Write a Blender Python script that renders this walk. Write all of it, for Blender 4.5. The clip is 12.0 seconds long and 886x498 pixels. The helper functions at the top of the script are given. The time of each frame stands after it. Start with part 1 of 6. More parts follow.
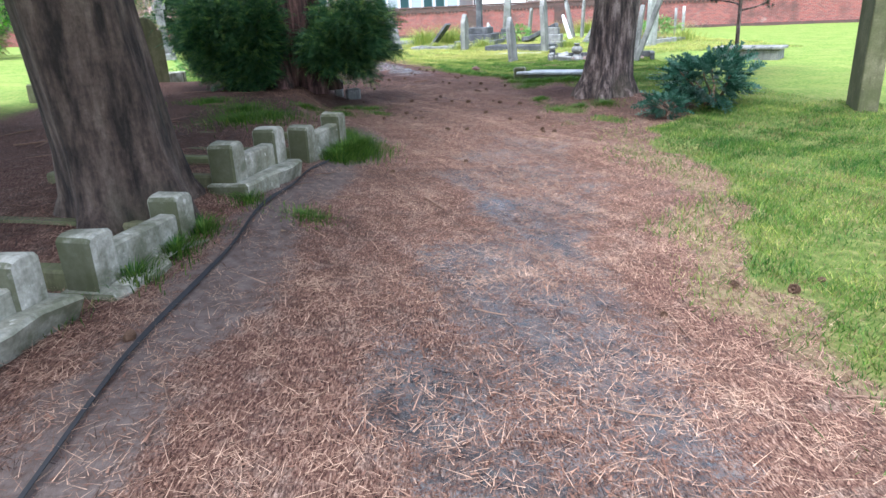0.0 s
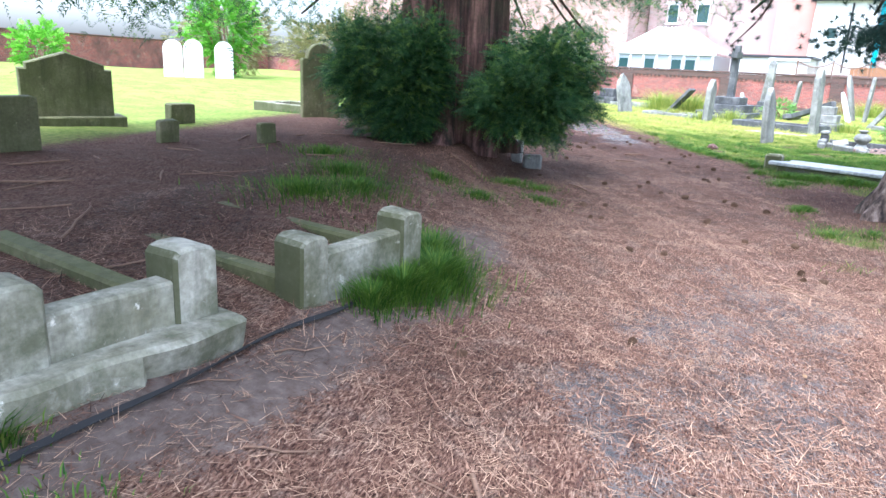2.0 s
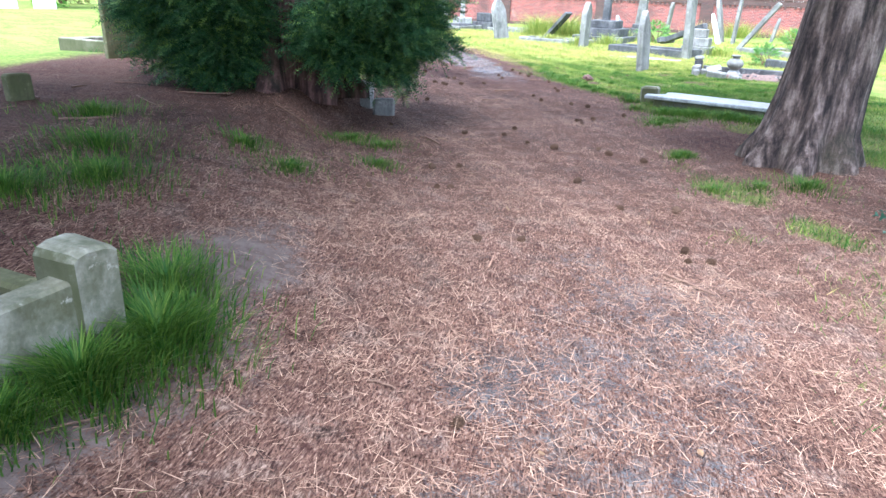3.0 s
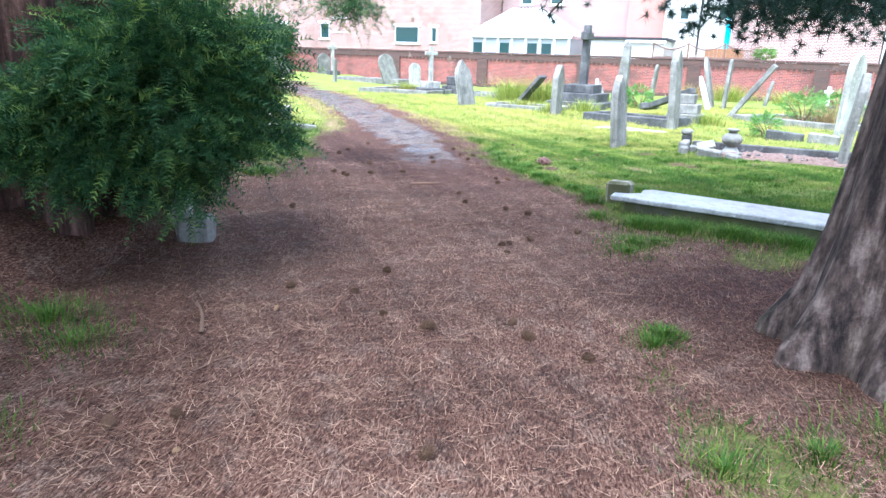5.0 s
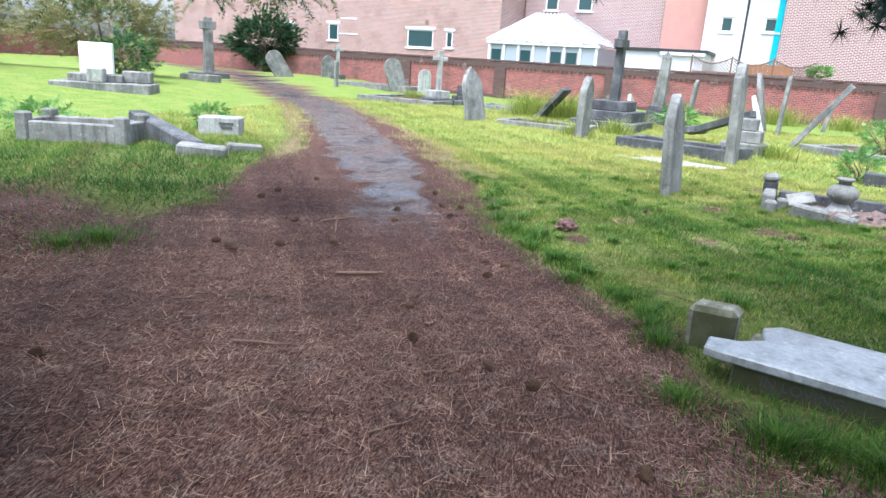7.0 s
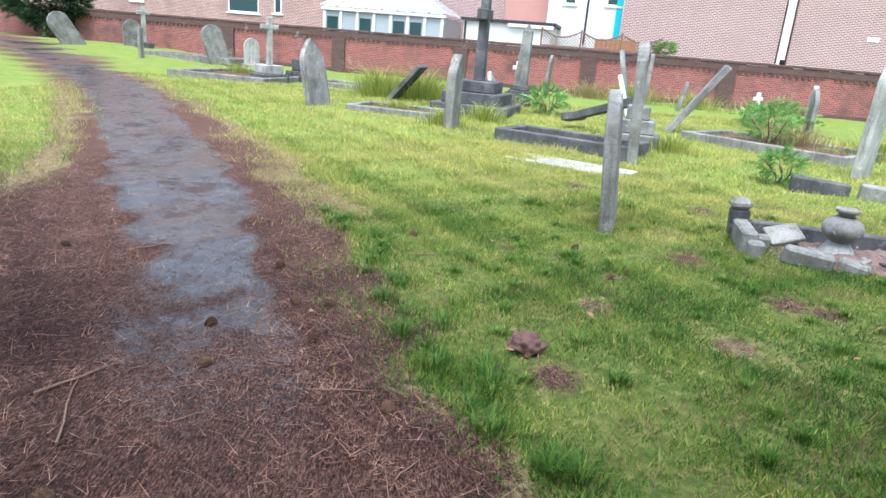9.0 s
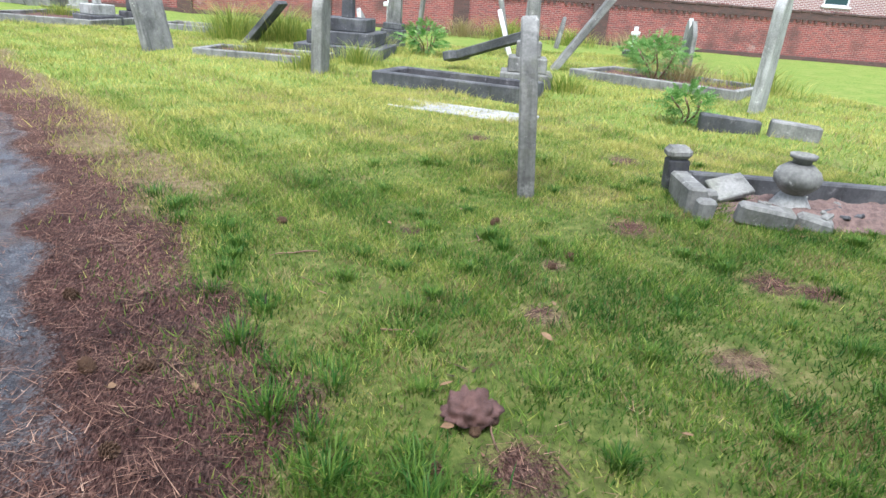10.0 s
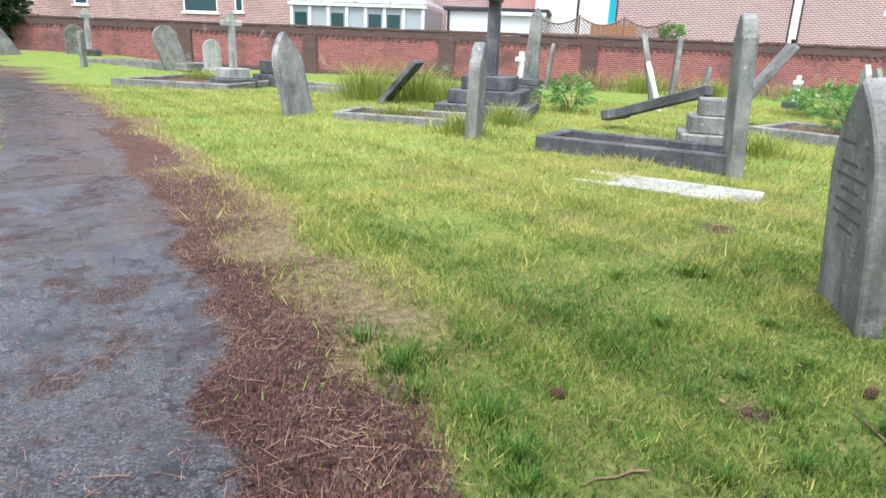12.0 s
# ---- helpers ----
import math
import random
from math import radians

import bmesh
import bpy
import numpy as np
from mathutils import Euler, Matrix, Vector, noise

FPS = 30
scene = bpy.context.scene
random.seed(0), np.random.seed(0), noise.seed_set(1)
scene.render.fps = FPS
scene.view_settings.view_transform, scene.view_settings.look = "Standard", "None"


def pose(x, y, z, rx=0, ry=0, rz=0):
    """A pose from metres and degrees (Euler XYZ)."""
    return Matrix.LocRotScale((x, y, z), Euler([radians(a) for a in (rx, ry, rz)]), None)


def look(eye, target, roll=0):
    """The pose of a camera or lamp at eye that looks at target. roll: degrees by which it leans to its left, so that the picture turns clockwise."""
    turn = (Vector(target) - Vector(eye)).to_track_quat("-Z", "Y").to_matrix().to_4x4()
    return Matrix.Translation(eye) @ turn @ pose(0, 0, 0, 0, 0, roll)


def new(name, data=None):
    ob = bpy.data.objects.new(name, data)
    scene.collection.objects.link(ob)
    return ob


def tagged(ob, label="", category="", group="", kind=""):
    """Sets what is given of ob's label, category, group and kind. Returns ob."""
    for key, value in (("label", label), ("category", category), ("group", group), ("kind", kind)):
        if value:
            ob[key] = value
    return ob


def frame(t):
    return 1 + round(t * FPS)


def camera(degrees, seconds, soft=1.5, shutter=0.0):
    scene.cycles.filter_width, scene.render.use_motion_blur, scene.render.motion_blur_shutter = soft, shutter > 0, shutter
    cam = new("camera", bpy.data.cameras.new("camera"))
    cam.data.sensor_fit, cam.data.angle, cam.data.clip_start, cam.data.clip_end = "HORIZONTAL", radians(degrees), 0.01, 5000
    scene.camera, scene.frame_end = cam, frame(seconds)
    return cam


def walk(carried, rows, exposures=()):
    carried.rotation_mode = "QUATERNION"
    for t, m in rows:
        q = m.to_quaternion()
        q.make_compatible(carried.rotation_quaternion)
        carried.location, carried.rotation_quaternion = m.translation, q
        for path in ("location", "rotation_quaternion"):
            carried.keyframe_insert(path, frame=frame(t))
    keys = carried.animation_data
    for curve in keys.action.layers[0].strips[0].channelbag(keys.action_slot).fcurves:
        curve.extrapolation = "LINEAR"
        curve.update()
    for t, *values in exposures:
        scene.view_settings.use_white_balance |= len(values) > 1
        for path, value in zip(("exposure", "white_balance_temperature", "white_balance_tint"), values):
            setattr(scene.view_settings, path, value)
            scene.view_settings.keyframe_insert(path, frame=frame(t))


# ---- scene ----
cam = camera(67.8, 12.0)
PATH = [
    (0, (-0.019, 0.073, 1.555), (-0.014, 1.956, 0.879), -2.6),
    (0.5, (0.091, 0.878, 1.489), (0.139, 2.793, 0.914), 4.0),
    (1, (0.256, 1.787, 1.513), (-0.228, 3.644, 0.951), 2.1),
    (1.5, (0.311, 2.621, 1.424), (-0.311, 4.463, 0.955), 1.1),
    (2, (0.355, 3.534, 1.44), (-0.26, 5.36, 0.905), 2.9),
    (2.5, (0.352, 4.262, 1.487), (-0.192, 6.067, 0.82), 4.5),
    (3, (0.52, 5.068, 1.483), (0.234, 6.912, 0.764), 2.3),
    (3.5, (0.566, 5.94, 1.56), (0.276, 7.806, 0.901), 2.8),
    (5.3, (1.27, 9.159, 1.481), (0.971, 11.062, 0.942), 1.6),
    (5.5, (1.307, 9.588, 1.441), (0.964, 11.486, 0.911), 2.5),
    (6, (1.415, 10.452, 1.458), (1.266, 12.379, 0.946), 4.8),
    (6.5, (1.379, 11.288, 1.471), (1.116, 13.201, 0.949), 2.2),
    (6.7, (1.258, 11.675, 1.479), (0.922, 13.575, 0.95), 3.9),
    (8.5, (0.611, 14.596, 1.576), (0.296, 16.482, 0.99), 2.0),
    (9, (0.401, 15.338, 1.592), (0.543, 17.244, 1.003), 4.8),
    (9.5, (0.468, 16.135, 1.433), (0.784, 18.003, 0.793), 3.5),
    (10, (0.489, 16.763, 1.408), (0.988, 18.563, 0.694), 4.4),
    (10.5, (0.68, 17.151, 1.47), (1.183, 18.896, 0.631), 2.5),
    (11, (0.408, 17.377, 1.464), (0.76, 19.196, 0.712), 4.2),
    (11.5, (0.043, 17.928, 1.412), (0.319, 19.791, 0.739), 3.5),
    (12, (-0.236, 18.431, 1.396), (-0.019, 20.328, 0.803), 2.4),
]
EXPOSURE = [(0.0, 1.75, 5450, 10), (0.5, 2.0, 5400, 10), (1.0, 2.02, 5300, 10), (1.5, 2.2, 5400, 10), (3.0, 2.35, 5250, 10), (3.6, 2.38, 5250, 10), (5.5, 2.08, 5350, 10), (6.0, 1.88, 5450, 10), (6.5, 1.66, 5500, 10), (8.5, 1.53, 5600, 10), (9.5, 1.35, 5700, 10), (12.0, 1.3, 5850, 10)]
walk(cam, [(t, look(eye, target, roll)) for t, eye, target, roll in PATH], EXPOSURE)

# ---- light ----
SUN_EL, SUN_AZ = 68.0, 200.0
world = bpy.data.worlds.new("overcast_sky")
scene.world = world
world.use_nodes = True
wn, wl = world.node_tree.nodes, world.node_tree.links
sky = wn.new("ShaderNodeTexSky")
sky.sky_type = "NISHITA"
sky.sun_disc = False
sky.sun_elevation, sky.sun_rotation = radians(SUN_EL), radians(SUN_AZ)
sky.dust_density, sky.air_density = 4.0, 1.0
grey = wn.new("ShaderNodeHueSaturation")
grey.inputs["Saturation"].default_value = 0.5
wl.new(sky.outputs[0], grey.inputs["Color"])
wl.new(grey.outputs[0], wn["Background"].inputs["Color"])
wn["Background"].inputs["Strength"].default_value = 0.15
sun_lamp = bpy.data.lights.new("sun", "SUN")
sun_lamp.energy, sun_lamp.angle, sun_lamp.color = 1.5, radians(30), (1.0, 0.97, 0.92)
sun = new("sun", sun_lamp)
sun.matrix_world = look((math.sin(radians(SUN_AZ)) * 30, math.cos(radians(SUN_AZ)) * 30, 30 * math.tan(radians(SUN_EL))), (0, 0, 0))

# ---- materials ----
def mat(name):
    m = bpy.data.materials.new(name)
    m.use_nodes = True
    t = m.node_tree
    return m, t.nodes, t.links, t.nodes["Principled BSDF"]


def noise_at(n, l, src, scale, detail=5.0, rough=0.6):
    k = n.new("ShaderNodeTexNoise")
    k.inputs["Scale"].default_value, k.inputs["Detail"].default_value = scale, detail
    k.inputs["Roughness"].default_value = rough
    l.new(src, k.inputs["Vector"])
    return k.outputs["Fac"]


def ramp(n, l, fac, *stops):
    r = n.new("ShaderNodeValToRGB")
    e = r.color_ramp.elements
    while len(e) < len(stops):
        e.new(0.5)
    for i, (p, c) in enumerate(stops):
        e[i].position, e[i].color = p, (*c, 1) if len(c) == 3 else c
    l.new(fac, r.inputs[0])
    return r.outputs[0]


def grey_ramp(n, l, fac, a, b):
    return ramp(n, l, fac, (a, (0, 0, 0)), (b, (1, 1, 1)))


def mix(n, l, fac, a, b, how="MIX"):
    m = n.new("ShaderNodeMix")
    m.data_type, m.blend_type = "RGBA", how
    for sock, v in ((m.inputs[0], fac), (m.inputs[6], a), (m.inputs[7], b)):
        if isinstance(v, (int, float)):
            sock.default_value = v
        elif isinstance(v, tuple):
            sock.default_value = (*v, 1)
        else:
            l.new(v, sock)
    return m.outputs[2]


def maths(n, l, op, a, b=0.0):
    m = n.new("ShaderNodeMath")
    m.operation = op
    for sock, v in ((m.inputs[0], a), (m.inputs[1], b)):
        if isinstance(v, (int, float)):
            sock.default_value = v
        else:
            l.new(v, sock)
    return m.outputs[0]


def bump(n, l, p, height, strength, dist=0.01):
    b = n.new("ShaderNodeBump")
    b.inputs["Strength"].default_value, b.inputs["Distance"].default_value = strength, dist
    l.new(height, b.inputs["Height"])
    l.new(b.outputs[0], p.inputs["Normal"])


def stone_mat(name, base, dark, light, moss=(0.09, 0.10, 0.03), moss_amount=0.5, rough=0.85, relief=0.6, streaks=0.65, moss_shade=0.0):
    """Weathered stone: broad staining, fine grain, lichen spots and moss patches."""
    m, n, l, p = mat(name)
    co = n.new("ShaderNodeTexCoord").outputs["Object"]
    geo = n.new("ShaderNodeNewGeometry")
    rnd = n.new("ShaderNodeObjectInfo").outputs["Random"]
    add = n.new("ShaderNodeVectorMath")
    l.new(co, add.inputs[0])
    comb = n.new("ShaderNodeCombineXYZ")
    l.new(maths(n, l, "MULTIPLY", rnd, 37.0), comb.inputs[0])
    l.new(comb.outputs[0], add.inputs[1])
    v = add.outputs[0]
    broad, fine, spots = noise_at(n, l, v, 2.3), noise_at(n, l, v, 40), noise_at(n, l, v, 11, 8, 0.7)
    c = ramp(n, l, broad, (0.3, dark), (0.5, base), (0.72, light))
    mp = n.new("ShaderNodeMapping")
    mp.inputs["Scale"].default_value = (9, 9, 0.9)
    l.new(v, mp.inputs[0])
    streak = noise_at(n, l, mp.outputs[0], 1.0, 6, 0.65)
    c = mix(n, l, maths(n, l, "MULTIPLY", grey_ramp(n, l, streak, 0.5, 0.68), streaks), c, tuple(0.45 * x for x in dark))
    c = mix(n, l, maths(n, l, "MULTIPLY", grey_ramp(n, l, noise_at(n, l, v, 5.5, 7, 0.7), 0.55, 0.66), 0.5), c, light)
    c = mix(n, l, 0.35, c, ramp(n, l, fine, (0.3, (0.25, 0.25, 0.25)), (0.7, (0.9, 0.9, 0.9))), "OVERLAY")
    c = mix(n, l, grey_ramp(n, l, spots, 0.62, 0.68), c, tuple(min(1, x * 1.5) for x in light))
    mossy = maths(n, l, "MULTIPLY", grey_ramp(n, l, noise_at(n, l, v, 3.7, 7, 0.7), 0.62 - 0.3 * moss_amount, 0.8 - 0.25 * moss_amount), moss_amount)
    c = mix(n, l, mossy, c, moss)
    # green growth plus the shade of -y faces, both put into the colour
    if moss_shade:
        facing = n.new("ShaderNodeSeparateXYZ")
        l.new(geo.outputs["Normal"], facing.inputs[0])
        side_mask = maths(n, l, "ADD", maths(n, l, "MULTIPLY", facing.outputs[1], -1.0), maths(n, l, "MULTIPLY", maths(n, l, "SUBTRACT", spots, 0.5), 1.2))
        c = mix(n, l, maths(n, l, "MULTIPLY", grey_ramp(n, l, side_mask, 0.45, 0.75), moss_shade), c, moss)
    l.new(c, p.inputs["Base Color"])
    p.inputs["Roughness"].default_value = rough
    bump(n, l, p, mix(n, l, 0.5, fine, spots), relief, 0.006)
    return m


def plain_mat(name, c, rough=0.6, metal=0.0, vary=0.12, scale=6.0, relief=0.15):
    m, n, l, p = mat(name)
    co = n.new("ShaderNodeTexCoord").outputs["Object"]
    a, b = noise_at(n, l, co, scale), noise_at(n, l, co, scale * 9)
    lo, hi = tuple(x * (1 - vary) for x in c), tuple(min(1, x * (1 + vary)) for x in c)
    l.new(mix(n, l, 0.3, ramp(n, l, a, (0.3, lo), (0.7, hi)), ramp(n, l, b, (0.3, lo), (0.7, hi))), p.inputs["Base Color"])
    p.inputs["Roughness"].default_value, p.inputs["Metallic"].default_value = rough, metal
    bump(n, l, p, b, relief, 0.004)
    return m


def leaf_mat(name, dark, mid, light, rough=0.45, through_light=0.35):
    m, n, l, p = mat(name)
    tone = n.new("ShaderNodeAttribute")
    tone.attribute_name = "tone"
    l.new(ramp(n, l, tone.outputs["Fac"], (0.0, dark), (0.5, mid), (1.0, light)), p.inputs["Base Color"])
    p.inputs["Roughness"].default_value = rough
    p.inputs["Specular IOR Level"].default_value = 0.2
    if through_light:
        glow = n.new("ShaderNodeBsdfTranslucent")
        blend = n.new("ShaderNodeMixShader")
        blend.inputs[0].default_value = through_light
        l.new(p.inputs["Base Color"].links[0].from_socket, glow.inputs["Color"])
        l.new(p.outputs[0], blend.inputs[1])
        l.new(glow.outputs[0], blend.inputs[2])
        l.new(blend.outputs[0], n["Material Output"].inputs["Surface"])
    return m


def brick_mat(name, a, b, mortar, weather=(0.1, 0.07, 0.06), stain=0.5, width=0.215, height=0.075, joint=0.006):
    m, n, l, p = mat(name)
    co = n.new("ShaderNodeTexCoord").outputs["Object"]
    sep = n.new("ShaderNodeSeparateXYZ")
    l.new(co, sep.inputs[0])
    comb = n.new("ShaderNodeCombineXYZ")
    l.new(maths(n, l, "ADD", sep.outputs[0], sep.outputs[1]), comb.inputs[0])
    l.new(sep.outputs[2], comb.inputs[1])
    br = n.new("ShaderNodeTexBrick")
    l.new(comb.outputs[0], br.inputs["Vector"])
    br.inputs["Scale"].default_value = 1.0
    br.inputs["Brick Width"].default_value, br.inputs["Row Height"].default_value = width, height
    br.inputs["Mortar Size"].default_value, br.inputs["Mortar Smooth"].default_value = joint, 0.2
    br.inputs["Color1"].default_value, br.inputs["Color2"].default_value, br.inputs["Mortar"].default_value = (*a, 1), (*b, 1), (*mortar, 1)
    c = mix(n, l, 0.4, br.outputs["Color"], ramp(n, l, noise_at(n, l, co, 25), (0.3, (0.3, 0.3, 0.3)), (0.7, (0.75, 0.75, 0.75))), "OVERLAY")
    c = mix(n, l, maths(n, l, "MULTIPLY", grey_ramp(n, l, noise_at(n, l, co, 0.6, 7, 0.65), 0.5, 0.68), stain), c, weather)
    c = mix(n, l, maths(n, l, "MULTIPLY", grey_ramp(n, l, noise_at(n, l, co, 1.1, 7, 0.7), 0.6, 0.72), 0.45), c, (0.5, 0.42, 0.38))
    l.new(c, p.inputs["Base Color"])
    p.inputs["Roughness"].default_value = 0.9
    bump(n, l, p, br.outputs["Fac"], -0.4, 0.01)
    return m


def bark_mat(name, dark, mid, light, sx=9.0, sz=1.3):
    m, n, l, p = mat(name)
    co = n.new("ShaderNodeTexCoord").outputs["Object"]
    mp = n.new("ShaderNodeMapping")
    mp.inputs["Scale"].default_value = (sx, sx, sz)
    l.new(co, mp.inputs[0])
    a, b = noise_at(n, l, mp.outputs[0], 1.0, 8, 0.65), noise_at(n, l, co, 30, 6, 0.7)
    c = ramp(n, l, a, (0.38, dark), (0.5, mid), (0.63, light))
    c = mix(n, l, 0.6, c, ramp(n, l, b, (0.3, (0.25, 0.25, 0.25)), (0.7, (0.8, 0.8, 0.8))), "OVERLAY")
    c = mix(n, l, maths(n, l, "MULTIPLY", grey_ramp(n, l, noise_at(n, l, co, 1.4), 0.52, 0.7), 0.35), c, (0.09, 0.1, 0.05))
    l.new(c, p.inputs["Base Color"])
    p.inputs["Roughness"].default_value = 0.95
    bump(n, l, p, mix(n, l, 0.3, a, b), 1.0, 0.09)
    return m


STONE_GREY = stone_mat("grey_gravestone", (0.19, 0.188, 0.172), (0.1, 0.1, 0.09), (0.31, 0.305, 0.28), moss_amount=0.35)
STONE_DARK = stone_mat("dark_gravestone", (0.075, 0.077, 0.08), (0.04, 0.04, 0.043), (0.15, 0.15, 0.15), moss_amount=0.3)
STONE_PALE = stone_mat("pale_gravestone", (0.32, 0.32, 0.295), (0.2, 0.2, 0.185), (0.45, 0.45, 0.42), moss_amount=0.2)
STONE_WHITE = stone_mat("white_marble", (0.75, 0.75, 0.73), (0.6, 0.6, 0.58), (0.85, 0.85, 0.84), moss_amount=0.05, rough=0.6, relief=0.2, streaks=0.15)
STONE_MOSS = stone_mat("mossy_limestone", (0.33, 0.315, 0.25), (0.18, 0.17, 0.11), (0.52, 0.49, 0.42), moss=(0.055, 0.06, 0.018), moss_amount=0.75, streaks=0.5, moss_shade=0.85)
STONE_OLIVE = stone_mat("algae_covered_gravestone", (0.12, 0.115, 0.055), (0.07, 0.07, 0.03), (0.18, 0.165, 0.09), moss=(0.075, 0.085, 0.025), moss_amount=0.7)
SLAB_WET = stone_mat("wet_slab_stone", (0.34, 0.36, 0.36), (0.22, 0.23, 0.23), (0.45, 0.47, 0.47), moss_amount=0.15, rough=0.3)
LETTER = plain_mat("faded_lettering", (0.09, 0.09, 0.085), 0.8)
RED_BRICK = brick_mat("boundary_brick", (0.31, 0.08, 0.065), (0.17, 0.055, 0.05), (0.36, 0.27, 0.24), weather=(0.1, 0.055, 0.05), stain=0.9)
DARK_BRICK = brick_mat("sooty_brick", (0.12, 0.06, 0.05), (0.075, 0.045, 0.04), (0.1, 0.08, 0.07), stain=0.7)
HOUSE_BRICK = brick_mat("house_brick", (0.36, 0.14, 0.105), (0.17, 0.075, 0.06), (0.62, 0.55, 0.49), weather=(0.22, 0.14, 0.12), stain=0.6, joint=0.012)
PALE_BRICK = brick_mat("pale_joint_brick", (0.28, 0.115, 0.1), (0.22, 0.09, 0.08), (0.62, 0.57, 0.53), stain=0.1, joint=0.013)
WHITE_PAINT = plain_mat("white_paint", (0.78, 0.78, 0.77), 0.5, vary=0.06)
RENDER_WHITE = plain_mat("white_render", (0.74, 0.74, 0.72), 0.85, vary=0.06, scale=1.5)
PINK_RENDER = plain_mat("pink_brick_gable", (0.5, 0.27, 0.22), 0.85, vary=0.08, scale=1.5)
CYAN_PAINT = plain_mat("turquoise_paint", (0.02, 0.5, 0.62), 0.5)
DARK_TRIM = plain_mat("dark_trim", (0.03, 0.03, 0.035), 0.6)
ROOF_TILE = plain_mat("weathered_roof_tile", (0.2, 0.14, 0.11), 0.9, vary=0.35, scale=8)
SLATE_ROOF = plain_mat("grey_slate", (0.13, 0.13, 0.15), 0.7, vary=0.25, scale=5)
CEDAR_PAINT = plain_mat("orange_fence_board", (0.4, 0.17, 0.06), 0.8)
SOIL = plain_mat("needle_covered_soil", (0.1, 0.05, 0.035), 0.95, vary=0.5, scale=12, relief=1.0)
BLACK_WEB = plain_mat("black_webbing", (0.018, 0.018, 0.02), 0.8)
CONE_BROWN = plain_mat("pine_cone_brown", (0.1, 0.055, 0.03), 0.85, vary=0.3, scale=60)
STICK_BROWN = plain_mat("dead_twig", (0.2, 0.12, 0.08), 0.9, vary=0.3, scale=40)
YEW_LEAF = leaf_mat("yew_needles", (0.018, 0.055, 0.026), (0.058, 0.14, 0.055), (0.25, 0.36, 0.08))
PINE_LEAF = leaf_mat("pine_needles", (0.012, 0.03, 0.025), (0.025, 0.055, 0.04), (0.05, 0.085, 0.06))
HOLLY_LEAF = leaf_mat("bush_leaves", (0.02, 0.06, 0.035), (0.05, 0.13, 0.08), (0.16, 0.26, 0.2), rough=0.3)
IVY_LEAF = leaf_mat("ivy_leaves", (0.02, 0.05, 0.02), (0.05, 0.11, 0.045), (0.2, 0.26, 0.17), rough=0.3)
WEED_LEAF = leaf_mat("weed_leaves", (0.08, 0.2, 0.04), (0.17, 0.34, 0.08), (0.32, 0.45, 0.18))
LIME_LEAF = leaf_mat("bright_leaves", (0.1, 0.28, 0.02), (0.18, 0.45, 0.04), (0.28, 0.55, 0.1))
BUFF_LEAF = leaf_mat("buff_shrub_leaves", (0.14, 0.14, 0.05), (0.25, 0.24, 0.1), (0.38, 0.36, 0.2))
GRASS = leaf_mat("grass_blades", (0.03, 0.105, 0.014), (0.165, 0.265, 0.04), (0.53, 0.49, 0.14), rough=0.5)
DRY_GRASS = leaf_mat("dry_grass_blades", (0.17, 0.13, 0.06), (0.3, 0.24, 0.11), (0.42, 0.35, 0.18), rough=0.7)
NEEDLE_LITTER = leaf_mat("fallen_needles", (0.03, 0.016, 0.012), (0.21, 0.108, 0.072), (0.57, 0.38, 0.26), rough=0.6, through_light=0.0)
PINE_BARK = bark_mat("pine_bark", (0.018, 0.012, 0.011), (0.1, 0.07, 0.058), (0.27, 0.21, 0.18), 11, 2.2)
FIR_BARK = bark_mat("brown_bark", (0.018, 0.012, 0.008), (0.075, 0.05, 0.037), (0.15, 0.11, 0.082), 9, 2)
YEW_BARK = bark_mat("yew_bark", (0.016, 0.008, 0.007), (0.075, 0.036, 0.03), (0.19, 0.1, 0.085), 10, 0.8)
GLASS_DARK, gn, gl, gp = mat("window_glass")
gp.inputs["Base Color"].default_value = (0.03, 0.07, 0.07, 1)
gp.inputs["Roughness"].default_value = 0.05
GLASS_ROOF, gn, gl, gp = mat("conservatory_glass")
gp.inputs["Base Color"].default_value = (0.4, 0.45, 0.46, 1)
gp.inputs["Roughness"].default_value = 0.12


# ---- building helpers ----
def smooth(a, b, v):
    t = np.clip((np.asarray(v, float) - a) / (b - a), 0, 1)
    return t * t * (3 - 2 * t)


def mesh_of(name, verts, faces, material, attrs=None, shade=False):
    me = bpy.data.meshes.new(name)
    verts, faces = np.asarray(verts, np.float32), np.asarray(faces, np.int32)
    k = faces.shape[1]
    me.vertices.add(len(verts))
    me.vertices.foreach_set("co", verts.ravel())
    me.loops.add(faces.size)
    me.loops.foreach_set("vertex_index", faces.ravel())
    me.polygons.add(len(faces))
    me.polygons.foreach_set("loop_start", np.arange(0, faces.size, k, dtype=np.int32))
    if shade:
        me.polygons.foreach_set("use_smooth", np.ones(len(faces), bool))
    for key, vals in (attrs or {}).items():
        me.attributes.new(key, "FLOAT", "POINT").data.foreach_set("value", np.asarray(vals, np.float32).ravel())
    me.update(calc_edges=True)
    me.materials.append(material)
    return me


def from_bm(name, bm, material, shade=False):
    me = bpy.data.meshes.new(name)
    bmesh.ops.recalc_face_normals(bm, faces=bm.faces[:])
    bm.to_mesh(me)
    bm.free()
    me.materials.append(material)
    if shade:
        me.polygons.foreach_set("use_smooth", np.ones(len(me.polygons), bool))
    return me


def part(name, bm, material, parent=None, label="", shade=False):
    ob = new(name, from_bm(name, bm, material, shade))
    ob.parent = parent
    return tagged(ob, label)


